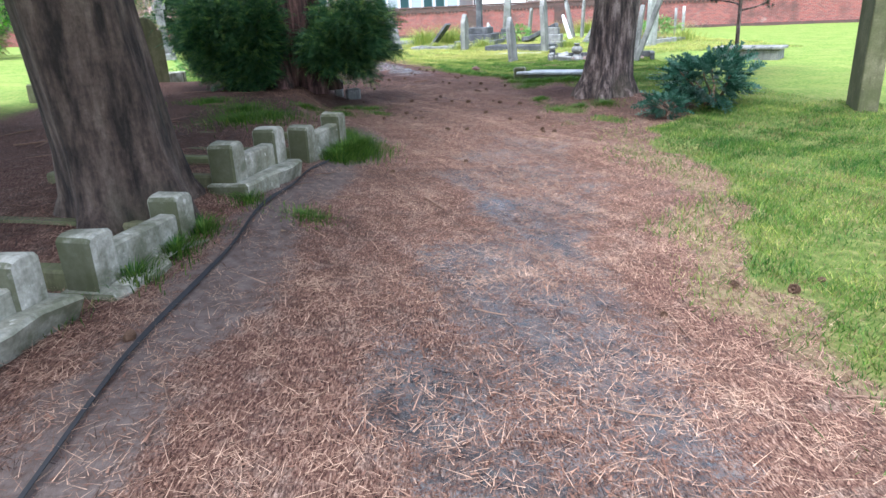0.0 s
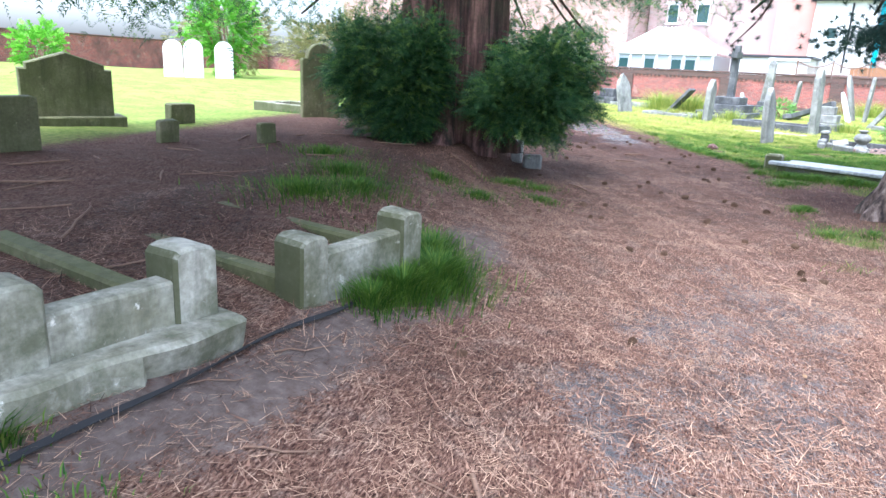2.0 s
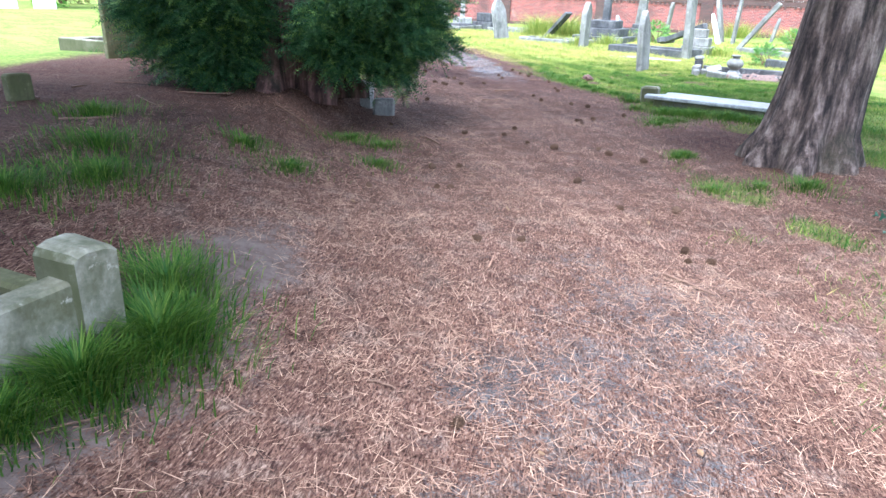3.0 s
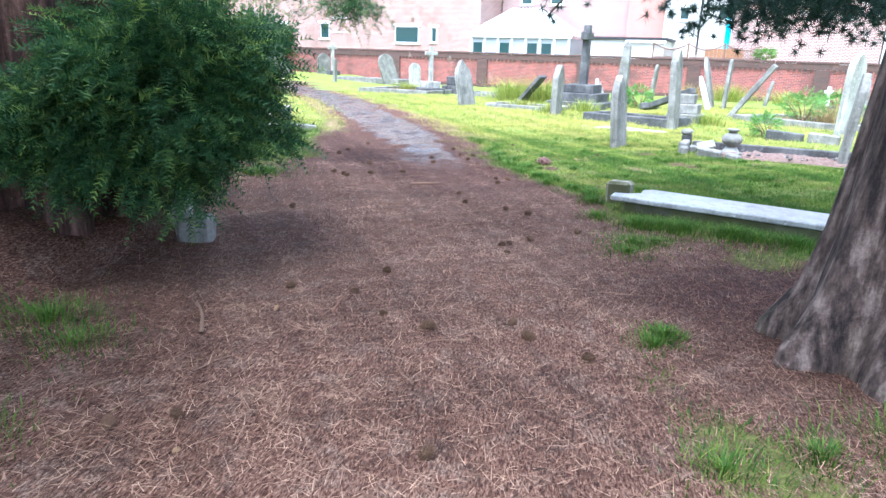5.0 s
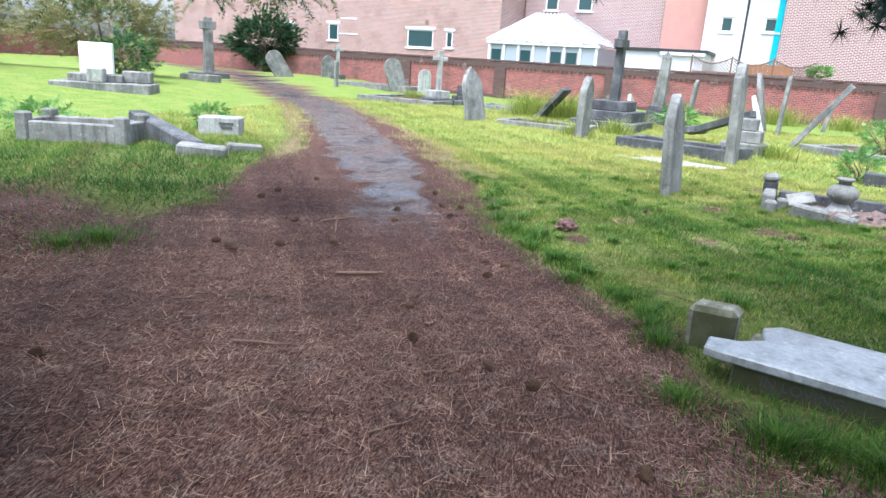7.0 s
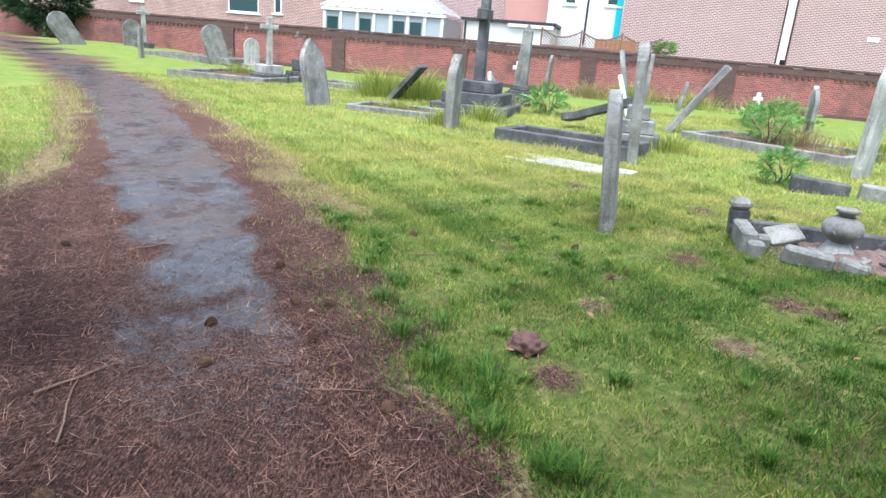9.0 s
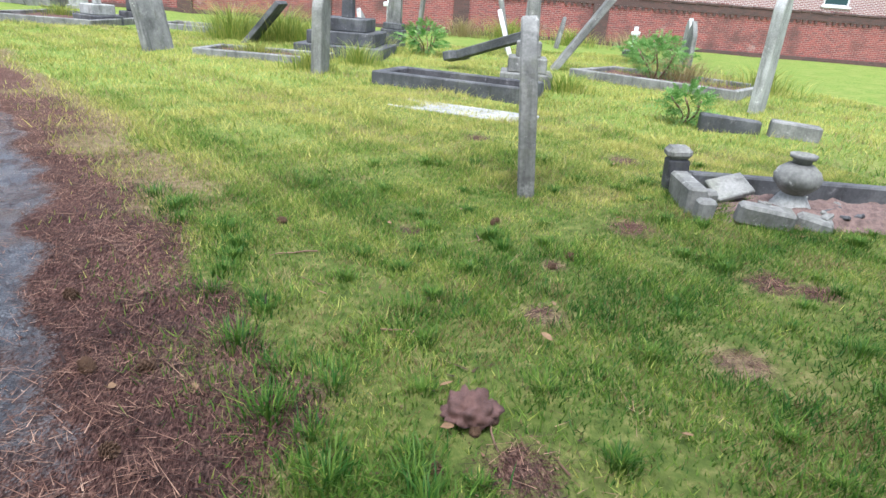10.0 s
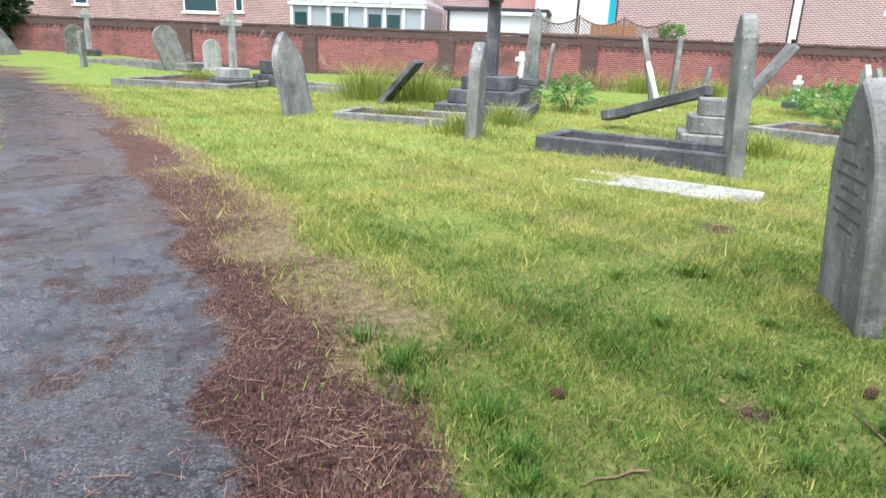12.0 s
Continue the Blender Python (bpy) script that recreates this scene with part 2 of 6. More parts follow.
def thing(name, m, label, category, group="", kind=""):
    ob = new(name)
    ob.matrix_basis = m
    ob.empty_display_size = 0.2
    return tagged(ob, label, category, group, kind)


def add_box(bm, x0, x1, y0, y1, z0, z1, bev=0.0, m=None):
    r = bmesh.ops.create_cube(bm, size=1)
    vs = r["verts"]
    for v in vs:
        v.co = Vector(((x0 + x1) / 2 + v.co.x * (x1 - x0), (y0 + y1) / 2 + v.co.y * (y1 - y0), (z0 + z1) / 2 + v.co.z * (z1 - z0)))
    if bev:
        es = list({e for v in vs for e in v.link_edges})
        r = bmesh.ops.bevel(bm, geom=es, offset=bev, segments=1, affect="EDGES", profile=0.5)
        vs = r["verts"]
    if m is not None:
        bmesh.ops.transform(bm, matrix=m, verts=list({v for v in vs}))
    return vs


def box(x0, x1, y0, y1, z0, z1, bev=0.0):
    bm = bmesh.new()
    add_box(bm, x0, x1, y0, y1, z0, z1, bev)
    return bm


def plate(profile, t, bev=0.012):
    """A flat shape given by its outline (y, z), t thick along x, with worn edges."""
    bm = bmesh.new()
    a = [bm.verts.new((-t / 2, y, z)) for y, z in profile]
    f = bm.faces.new(a)
    r = bmesh.ops.extrude_face_region(bm, geom=[f])
    bmesh.ops.translate(bm, vec=(t, 0, 0), verts=[v for v in r["geom"] if isinstance(v, bmesh.types.BMVert)])
    es = [e for e in bm.edges if abs(e.verts[0].co.x - e.verts[1].co.x) < 1e-6]
    bmesh.ops.bevel(bm, geom=es, offset=bev, segments=1, affect="EDGES", profile=0.5)
    return bm


def roughen(bm, amount, scale=6.0, seed=0.0):
    for v in bm.verts:
        d = noise.noise_vector(v.co * scale + Vector((seed, seed * 2, 0)))
        v.co += d * amount
    return bm


def lathe(profile, seg=20):
    """A turned shape from (radius, z) pairs."""
    bm = bmesh.new()
    rings = [[bm.verts.new((r * math.cos(2 * math.pi * i / seg), r * math.sin(2 * math.pi * i / seg), z)) for i in range(seg)] for r, z in profile]
    for a, b in zip(rings, rings[1:]):
        for i in range(seg):
            bm.faces.new((a[i], a[(i + 1) % seg], b[(i + 1) % seg], b[i]))
    bm.faces.new(rings[0][::-1])
    bm.faces.new(rings[-1])
    return bm


def tube(points, radii, seg=8, flute=0.0, flutes=7, seed=0.0, bm=None):
    """A tapered limb along points, with optional fluting."""
    bm = bm or bmesh.new()
    pts = [Vector(p) for p in points]
    rings = []
    side = Vector((1, 0, 0))
    for k, p in enumerate(pts):
        d = (pts[min(k + 1, len(pts) - 1)] - pts[max(k - 1, 0)]).normalized()
        if abs(d.dot(side)) > 0.9:
            side = Vector((0, 1, 0))
        s = (side - d * d.dot(side)).normalized()
        side = s
        u = d.cross(s)
        ring = []
        for i in range(seg):
            a = 2 * math.pi * i / seg
            r = radii[k] * (1 + flute * (0.6 * math.sin(flutes * a + seed + 0.35 * k) + 0.4 * math.sin((2 * flutes + 3) * a + 2.1 * seed - 0.3 * k)) + 0.5 * flute * noise.noise(Vector((3 * math.cos(a), 3 * math.sin(a), p.z * 1.5 + seed))))
            ring.append(bm.verts.new(p + s * (r * math.cos(a)) + u * (r * math.sin(a))))
        rings.append(ring)
    for a, b in zip(rings, rings[1:]):
        for i in range(seg):
            bm.faces.new((a[i], a[(i + 1) % seg], b[(i + 1) % seg], b[i]))
    bm.faces.new(rings[-1])
    return bm


# ---- plan ----
def edges_at(y):
    """Where the path's two edges lie at y."""
    ys = [-8, 0, 3, 4.6, 6.5, 9, 12, 13, 14.5, 16, 18.5, 20.4, 21.6, 23.7, 26.7, 30.7, 33.5, 38, 44, 52, 62]
    xl = [-2.1, -1.75, -1.6, -1.45, -1.2, -1.2, -1.45, -1.5, -1.75, -2.0, -2.25, -2.75, -3.0, -3.55, -4.9, -6.9, -8.6, -11.6, -16.4, -24, -35]
    xr = [1.5, 1.6, 1.66, 2.0, 2.3, 2.45, 2.4, 2.3, 2.2, 1.6, 0.5, 0.0, -0.4, -1.25, -2.75, -4.8, -6.3, -9.2, -13.6, -20.5, -31]
    return np.interp(y, ys, xl), np.interp(y, ys, xr)


def bank_edge(y):
    return np.interp(y, [-10, 3.4, 7.5, 9, 12, 14, 17, 20], [-2.6, -1.95, -1.25, -1.6, -1.9, -2.0, -2.8, -4])


def gz(x, y):
    """The ground's height."""
    x, y = np.asarray(x, float), np.asarray(y, float)
    bank = 0.38 * smooth(0, 0.7, bank_edge(y) - x + 0.1) * (1 - smooth(14.5, 19, y))
    tilt = np.interp(x, [-3, -1.9, -1.3, -0.6, 0, 1.2, 2.2, 4, 9], [0.42, 0.4, 0.3, 0.15, 0.08, -0.1, -0.12, -0.1, 0])
    low = np.interp(x, [-3, -1.7, -1.3, -0.6, 0, 1.2, 2.2, 4, 9], [0.3, 0.24, 0.22, 0.13, 0.07, -0.1, -0.12, -0.1, 0])
    tilt = low + (tilt - low) * smooth(3.4, 5.2, y)
    bank = bank + (tilt - bank) * (1 - smooth(8.5, 12.5, y))
    rise = 0.35 * smooth(36, 50, y) * smooth(-5, -14, x)
    rise = rise + 0.45 * smooth(-9, -18, x) * smooth(12, 22, y) * (1 - smooth(34, 44, y))
    wave = 0.018 * np.sin(1.3 * x + 0.7 * y) + 0.014 * np.sin(2.1 * y - 1.7 * x + 1) + 0.01 * np.sin(4.3 * x + 3.1 * y)
    return bank + rise + wave * smooth(-0.2, 1.2, np.minimum(np.abs(x - edges_at(y)[0]), np.abs(x - edges_at(y)[1])) + 0.5)


def on(x, y, dz=0.0):
    return Vector((x, y, float(gz(x, y)) + dz))


GRAVE = -20.0
WALL = math.degrees(math.atan2(-0.293, 0.956))


def wall_pose(s, off=0.0, z=0.0):
    """A place s metres along the boundary wall and off metres behind it."""
    return pose(0.956 * s + 0.293 * off, 47.2 - 0.293 * s + 0.956 * off, z, 0, 0, WALL)


def field_noise(x, y, k, seed=0.0):
    """Cheap smooth noise in 0..1 for arrays."""
    v = 0
    for i, (a, b, c) in enumerate(((1, 0.6, 0.2), (-0.7, 1.1, 1.9), (0.4, -1.3, 4.1), (1.7, 0.9, 2.7), (-1.4, 1.9, 0.6))):
        v = v + np.sin(k * (a * x + b * y) + c + seed * (i + 1)) / (1 + 0.35 * i)
    return np.clip(0.5 + v / 5.2, 0, 1)


def bare_spots(x, y):
    """Small scrapes of bare earth in the lawn."""
    v = 0.0
    for px, py, r in ((3.3, 19.7, 0.2), (3.5, 19.55, 0.16), (2.05, 20.0, 0.1), (2.9, 20.6, 0.22), (1.75, 19.4, 0.14), (1.25, 18.35, 0.18), (2.5, 18.9, 0.16), (1.35, 20.7, 0.12), (3.9, 22.6, 0.25), (2.6, 23.4, 0.2), (4.6, 19.9, 0.2)):
        v = np.maximum(v, np.exp(-(((x - px) / r) ** 2 + ((y - py) / r) ** 2)))
    return v


def cover(x, y):
    """How much grass, dry grass, bare tarmac and worn dirt covers the ground; the rest is fallen needles."""
    xl, xr = edges_at(y)
    n1, n2 = field_noise(x, y, 1.7), field_noise(x, y, 4.9, 2.0)
    wob = 0.5 * (n1 - 0.5) + 0.35 * (n2 - 0.5)
    right = x - xr + wob
    left = xl - x + wob
    litter_wide = np.interp(y, [0, 9, 11, 13.5, 15.5, 18], [0.0, 0.3, 1.6, 1.6, 0.3, 0.0])
    grass_r = smooth(0.0, 0.35, right - litter_wide)
    under_yew = (1 - smooth(16.5, 19, y + 0.8 * (n1 - 0.5))) * smooth(-7.2, -5.8, x + 0.12 * (y - 12))
    grass_l = smooth(0.1, 0.7, left) * (1 - under_yew)
    patch = smooth(0.62, 0.8, n2 * 0.5 + n1 * 0.5) * smooth(8, 9.5, y) * smooth(-2.5, -1.2, x - xl) * smooth(0.2, -0.9, x - xl) * (1 - smooth(14, 15, y))
    under_pine = smooth(0.58, 0.75, n1 * 0.6 + n2 * 0.4) * smooth(1.5, 2.1, x) * smooth(9, 10, y) * (1 - smooth(15.5, 17, y))
    grass = np.clip(grass_r + grass_l + 0.15 * patch + under_pine * 0.55, 0, 1)
    dry = np.exp(-((right - litter_wide - 0.12) / 0.26) ** 2) * smooth(13, 17, y) * (0.1 + 0.45 * n2 + 0.45 * smooth(19.5, 23, y)) + 0.9 * np.exp(-((left - 0.2) / 0.25) ** 2) * smooth(20, 23, y)
    dry = dry + grass_r * smooth(0.6, 0.8, field_noise(x, y, 1.1, 5.0)) * 0.3 + np.exp(-((right - 0.1) / 0.3) ** 2) * 0.6 * (1 - smooth(8, 10, y))
    mid = (x - xl) / np.maximum(xr - xl, 0.1)
    tar = smooth(0.3, 0.5, mid + 0.3 * wob) * (1 - smooth(0.72, 0.9, mid + 0.3 * wob)) * (0.64 * (1 - smooth(4, 6.5, y)) + 0.5 * smooth(4, 6, y) * (1 - smooth(8.5, 10, y)))
    tar = tar * (0.6 + 0.5 * n2) + smooth(16, 21, y) * smooth(0.34 - 0.3 * smooth(19, 23, y), 0.52 - 0.3 * smooth(19, 23, y), mid + 0.35 * wob) * (1 - smooth(0.72 + 0.1 * smooth(26, 34, y), 0.84 + 0.12 * smooth(26, 34, y), mid + 0.32 * wob)) * smooth(-0.25, 0.45, n2 + 0.03 * (y - 18))
    dirt = np.exp(-((x - xl - 0.3 - wob * 0.6) / 0.3) ** 2) * (1 - smooth(7.5, 9.5, y)) * 0.9 + 0.6 * np.exp(-(((x + 0.9) / 0.9) ** 2 + ((y - 12.4) / 1.0) ** 2)) * n1
    spots = bare_spots(x, y)
    grass, dry = grass * (1 - 0.8 * spots), dry + 0.25 * spots
    return np.clip(grass, 0, 1), np.clip(dry, 0, 1), np.clip(tar, 0, 1), np.clip(dirt, 0, 1)


def damp_shade(x, y):
    """Darkening of the needle colour: soaking and rot, plus painted tree shade."""
    rotted_shade = 0.75 * smooth(0.1, 0.7, bank_edge(y) - x) * (1 - smooth(15, 17, y)) * (0.5 + 0.6 * field_noise(x, y, 2.9, 9.0))
    return rotted_shade + (1 - rotted_shade) * np.maximum(1.3 * np.exp(-(((x - 2.7) / 1.0) ** 2 + ((y - 13.1) / 1.0) ** 2)), 0.3 * smooth(9.5, 12, y) + 0.75 * smooth(14.5, 18.5, y + 2.5 * (field_noise(x, y, 1.3, 7.0) - 0.5))) * (0.75 + 0.5 * field_noise(x, y, 3.7, 4.0)) * (1 - 0.4 * smooth(21, 25, y))


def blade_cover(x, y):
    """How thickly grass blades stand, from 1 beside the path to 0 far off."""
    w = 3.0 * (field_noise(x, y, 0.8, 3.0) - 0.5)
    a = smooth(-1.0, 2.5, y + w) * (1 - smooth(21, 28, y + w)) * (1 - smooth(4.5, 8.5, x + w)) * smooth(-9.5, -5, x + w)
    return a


def spaced(lo, hi, fine_lo, fine_hi, step, grow=1.25):
    fine = np.arange(fine_lo, fine_hi + step, step)
    up, down, d = [fine[-1]], [fine[0]], step
    while up[-1] < hi:
        d *= grow
        up.append(up[-1] + d)
    d = step
    while down[-1] > lo:
        d *= grow
        down.append(down[-1] - d)
    return np.concatenate([np.array(down[1:])[::-1], fine, np.array(up[1:])])


# ---- ground ----
def ground_mat():
    m, n, l, p = mat("churchyard_ground")
    co = n.new("ShaderNodeTexCoord").outputs["Object"]

    def at(key):
        a = n.new("ShaderNodeAttribute")
        a.attribute_name = key
        return a.outputs["Fac"]
    fine, mid, broad = noise_at(n, l, co, 90, 6, 0.7), noise_at(n, l, co, 14, 6, 0.65), noise_at(n, l, co, 1.6, 5, 0.6)
    stretch = n.new("ShaderNodeMapping")
    stretch.inputs["Scale"].default_value = (120, 28, 60)
    stretch.inputs["Rotation"].default_value = (0, 0, radians(38))
    l.new(co, stretch.inputs[0])
    across = n.new("ShaderNodeMapping")
    across.inputs["Scale"].default_value = (110, 30, 60)
    across.inputs["Rotation"].default_value = (0, 0, radians(-47))
    l.new(co, across.inputs[0])
    fibres = mix(n, l, grey_ramp(n, l, noise_at(n, l, co, 25, 2, 0.5), 0.46, 0.54), noise_at(n, l, stretch.outputs[0], 1.0, 5, 0.7), noise_at(n, l, across.outputs[0], 1.0, 5, 0.7))
    litter = ramp(n, l, fibres, (0.34, (0.018, 0.009, 0.008)), (0.45, (0.085, 0.042, 0.03)), (0.56, (0.21, 0.122, 0.086)), (0.7, (0.43, 0.3, 0.225)))
    litter = mix(n, l, maths(n, l, "MULTIPLY", grey_ramp(n, l, noise_at(n, l, co, 5, 6, 0.65), 0.5, 0.62), 0.55), litter, ramp(n, l, fibres, (0.36, (0.03, 0.02, 0.017)), (0.48, (0.16, 0.11, 0.085)), (0.64, (0.42, 0.32, 0.25))))
    litter = mix(n, l, maths(n, l, "MULTIPLY", grey_ramp(n, l, mid, 0.52, 0.64), 0.65), litter, (0.065, 0.03, 0.024))
    # soaked litter colour, with the shade under the trees mixed in
    litter = mix(n, l, maths(n, l, "MULTIPLY", at("damp_shade"), 0.7), litter, ramp(n, l, fibres, (0.4, (0.012, 0.006, 0.006)), (0.5, (0.04, 0.019, 0.017)), (0.62, (0.115, 0.06, 0.05))))
    grass = ramp(n, l, mid, (0.3, (0.075, 0.13, 0.022)), (0.5, (0.15, 0.22, 0.042)), (0.7, (0.25, 0.28, 0.075)))
    grass = mix(n, l, maths(n, l, "MULTIPLY", grey_ramp(n, l, broad, 0.45, 0.65), 0.6), grass, (0.25, 0.26, 0.075))
    # darker ground colour where blades stand thick
    grass = mix(n, l, maths(n, l, "MULTIPLY", at("under_blades"), 0.6), grass, ramp(n, l, mid, (0.34, (0.02, 0.024, 0.009)), (0.52, (0.06, 0.065, 0.02)), (0.68, (0.16, 0.125, 0.06))))
    dry = ramp(n, l, mid, (0.3, (0.1, 0.07, 0.035)), (0.7, (0.25, 0.2, 0.11)))
    tar = ramp(n, l, fine, (0.36, (0.015, 0.015, 0.016)), (0.5, (0.048, 0.047, 0.048)), (0.64, (0.15, 0.147, 0.143)))
    tar = mix(n, l, maths(n, l, "MULTIPLY", grey_ramp(n, l, noise_at(n, l, co, 3.1, 7, 0.7), 0.5, 0.6), 0.7), tar, (0.03, 0.026, 0.025))
    warp = n.new("ShaderNodeVectorMath")
    l.new(co, warp.inputs[0])
    wobble = n.new("ShaderNodeCombineXYZ")
    l.new(maths(n, l, "MULTIPLY", mid, 0.25), wobble.inputs[0])
    l.new(maths(n, l, "MULTIPLY", noise_at(n, l, co, 9, 4, 0.6), 0.3), wobble.inputs[1])
    l.new(wobble.outputs[0], warp.inputs[1])
    cracks = n.new("ShaderNodeTexVoronoi")
    cracks.feature = "DISTANCE_TO_EDGE"
    cracks.inputs["Scale"].default_value = 2.3
    l.new(warp.outputs[0], cracks.inputs["Vector"])
    tar = mix(n, l, maths(n, l, "MULTIPLY", maths(n, l, "SUBTRACT", 1.0, grey_ramp(n, l, cracks.outputs["Distance"], 0.006, 0.03)), 0.9), tar, (0.018, 0.014, 0.013))
    dirt = ramp(n, l, mid, (0.3, (0.09, 0.065, 0.055)), (0.7, (0.19, 0.15, 0.13)))

    def blurred_edge(key, lo=0.35, hi=0.65):
        return grey_ramp(n, l, maths(n, l, "ADD", at(key), maths(n, l, "MULTIPLY", maths(n, l, "SUBTRACT", mix(n, l, 0.6, mid, fine), 0.5), 2.4)), lo, hi)
    tarry = blurred_edge("tar")
    mottle = grey_ramp(n, l, noise_at(n, l, co, 1.7, 9, 0.75), 0.52, 0.6)
    tar = mix(n, l, maths(n, l, "MULTIPLY", mottle, 0.75), tar, ramp(n, l, fibres, (0.38, (0.018, 0.012, 0.012)), (0.5, (0.07, 0.048, 0.044)), (0.64, (0.2, 0.15, 0.13))))
    c = mix(n, l, blurred_edge("dirt"), litter, dirt)
    c = mix(n, l, tarry, c, tar)
    c = mix(n, l, blurred_edge("grass"), c, grass)
    c = mix(n, l, blurred_edge("dry"), c, dry)
    l.new(c, p.inputs["Base Color"])
    wet = maths(n, l, "MULTIPLY", tarry, maths(n, l, "SUBTRACT", 1.0, mottle))
    r = n.new("ShaderNodeMapRange")
    r.inputs["To Min"].default_value, r.inputs["To Max"].default_value = 0.95, 0.2
    l.new(wet, r.inputs["Value"])
    l.new(r.outputs[0], p.inputs["Roughness"])
    gloss = n.new("ShaderNodeMapRange")
    gloss.inputs["To Min"].default_value, gloss.inputs["To Max"].default_value = 0.1, 0.5
    l.new(wet, gloss.inputs["Value"])
    l.new(gloss.outputs[0], p.inputs["Specular IOR Level"])
    bump(n, l, p, mix(n, l, maths(n, l, "MULTIPLY", wet, 0.85), mix(n, l, 0.5, fibres, mid), (0.5, 0.5, 0.5)), 1.0, 0.018)
    return m


gx = spaced(-900, 900, -4.5, 5.0, 0.06, 1.16)
gy = spaced(-900, 900, 0.2, 25.0, 0.06, 1.12)
GX, GY = np.meshgrid(gx, gy)
GZ = gz(GX, GY) + 0.012 * (field_noise(GX, GY, 9.0) - 0.5)
ii = np.arange(len(gx) * len(gy)).reshape(len(gy), len(gx))
quads = np.stack([ii[:-1, :-1], ii[:-1, 1:], ii[1:, 1:], ii[1:, :-1]], -1).reshape(-1, 4)
cg, cd, ct, cw = cover(GX, GY)
ground = new("ground", mesh_of("ground", np.stack([GX, GY, GZ], -1).reshape(-1, 3), quads, ground_mat(), {"grass": cg, "dry": cd, "tar": ct, "dirt": cw, "damp_shade": damp_shade(GX, GY), "under_blades": blade_cover(GX, GY)}, True))
tagged(ground, "churchyard ground with needle-strewn path, bare tarmac and grass", "ground", kind="structure")


# ---- boundary wall ----
def boundary_wall():
    w = thing("wall_north", wall_pose(0, 0, 0), "red brick boundary wall with sooty coping", "wall", kind="structure")
    s0, s1 = -40.0, 40.0
    part("brickwork", box(s0, s1, 0, 0.34, -0.3, 1.556), RED_BRICK, w, "red brick panels, patched and stained")
    part("upper_band", box(s0, s1, -0.045, 0.38, 1.56, 1.82, 0.01), DARK_BRICK, w, "dark sooty brick band")
    bm = bmesh.new()
    for i in range(int((s1 - s0) / 0.24)):
        if random.random() < 0.93:
            add_box(bm, s0 + i * 0.24, s0 + i * 0.24 + 0.115, -0.045, 0.02, 1.45 + random.uniform(-0.006, 0.006), 1.56)
    tagged(part("dentil_course", bm, DARK_BRICK, w), "row of projecting dark brick teeth", kind="stuff")
    bm = bmesh.new()
    x = s0
    while x < s1:
        d = random.uniform(0.42, 0.5)
        dz = random.uniform(-0.012, 0.012)
        add_box(bm, x, x + d - 0.012, -0.07, 0.41, 1.825 + dz, 1.93 + dz, 0.02)
        x += d
    tagged(part("coping", bm, DARK_BRICK, w), "weathered dark coping bricks", kind="stuff")
    for s in (-14.4, -8.8, -3.0, 2.9, 8.6, 14.3):
        part("pier", box(s - 0.32, s + 0.32, -0.1, 0.0, -0.3, 1.55, 0.008), DARK_BRICK, w, "dark brick pier")
    part("plinth", box(s0, s1, -0.06, 0.0, -0.3, 0.16, 0.01), DARK_BRICK, w)


boundary_wall()


# ---- houses behind the wall ----
def holed(bm, x0, x1, z0, z1, y0, y1, holes):
    """A wall with rectangular openings (x0, x1, z0, z1) through it."""
    xs = sorted({x0, x1, *[h[0] for h in holes], *[h[1] for h in holes]})
    zs = sorted({z0, z1, *[h[2] for h in holes], *[h[3] for h in holes]})
    corner = {}

    def at(i, k, y):
        if (i, k, y) not in corner:
            corner[i, k, y] = bm.verts.new((xs[i], y, zs[k]))
        return corner[i, k, y]

    def solid(i, k):
        if not (0 <= i < len(xs) - 1 and 0 <= k < len(zs) - 1):
            return False
        return not any(h[0] <= xs[i] and xs[i + 1] <= h[1] and h[2] <= zs[k] and zs[k + 1] <= h[3] for h in holes)
    for i in range(len(xs) - 1):
        for k in range(len(zs) - 1):
            if not solid(i, k):
                continue
            bm.faces.new((at(i, k, y0), at(i + 1, k, y0), at(i + 1, k + 1, y0), at(i, k + 1, y0)))
            bm.faces.new((at(i, k + 1, y1), at(i + 1, k + 1, y1), at(i + 1, k, y1), at(i, k, y1)))
            for (di, dk), (p, q) in (((-1, 0), ((i, k + 1), (i, k))), ((1, 0), ((i + 1, k), (i + 1, k + 1))), ((0, -1), ((i, k), (i + 1, k))), ((0, 1), ((i + 1, k + 1), (i, k + 1)))):
                if not solid(i + di, k + dk):
                    bm.faces.new((at(*q, y0), at(*p, y0), at(*p, y1), at(*q, y1)))


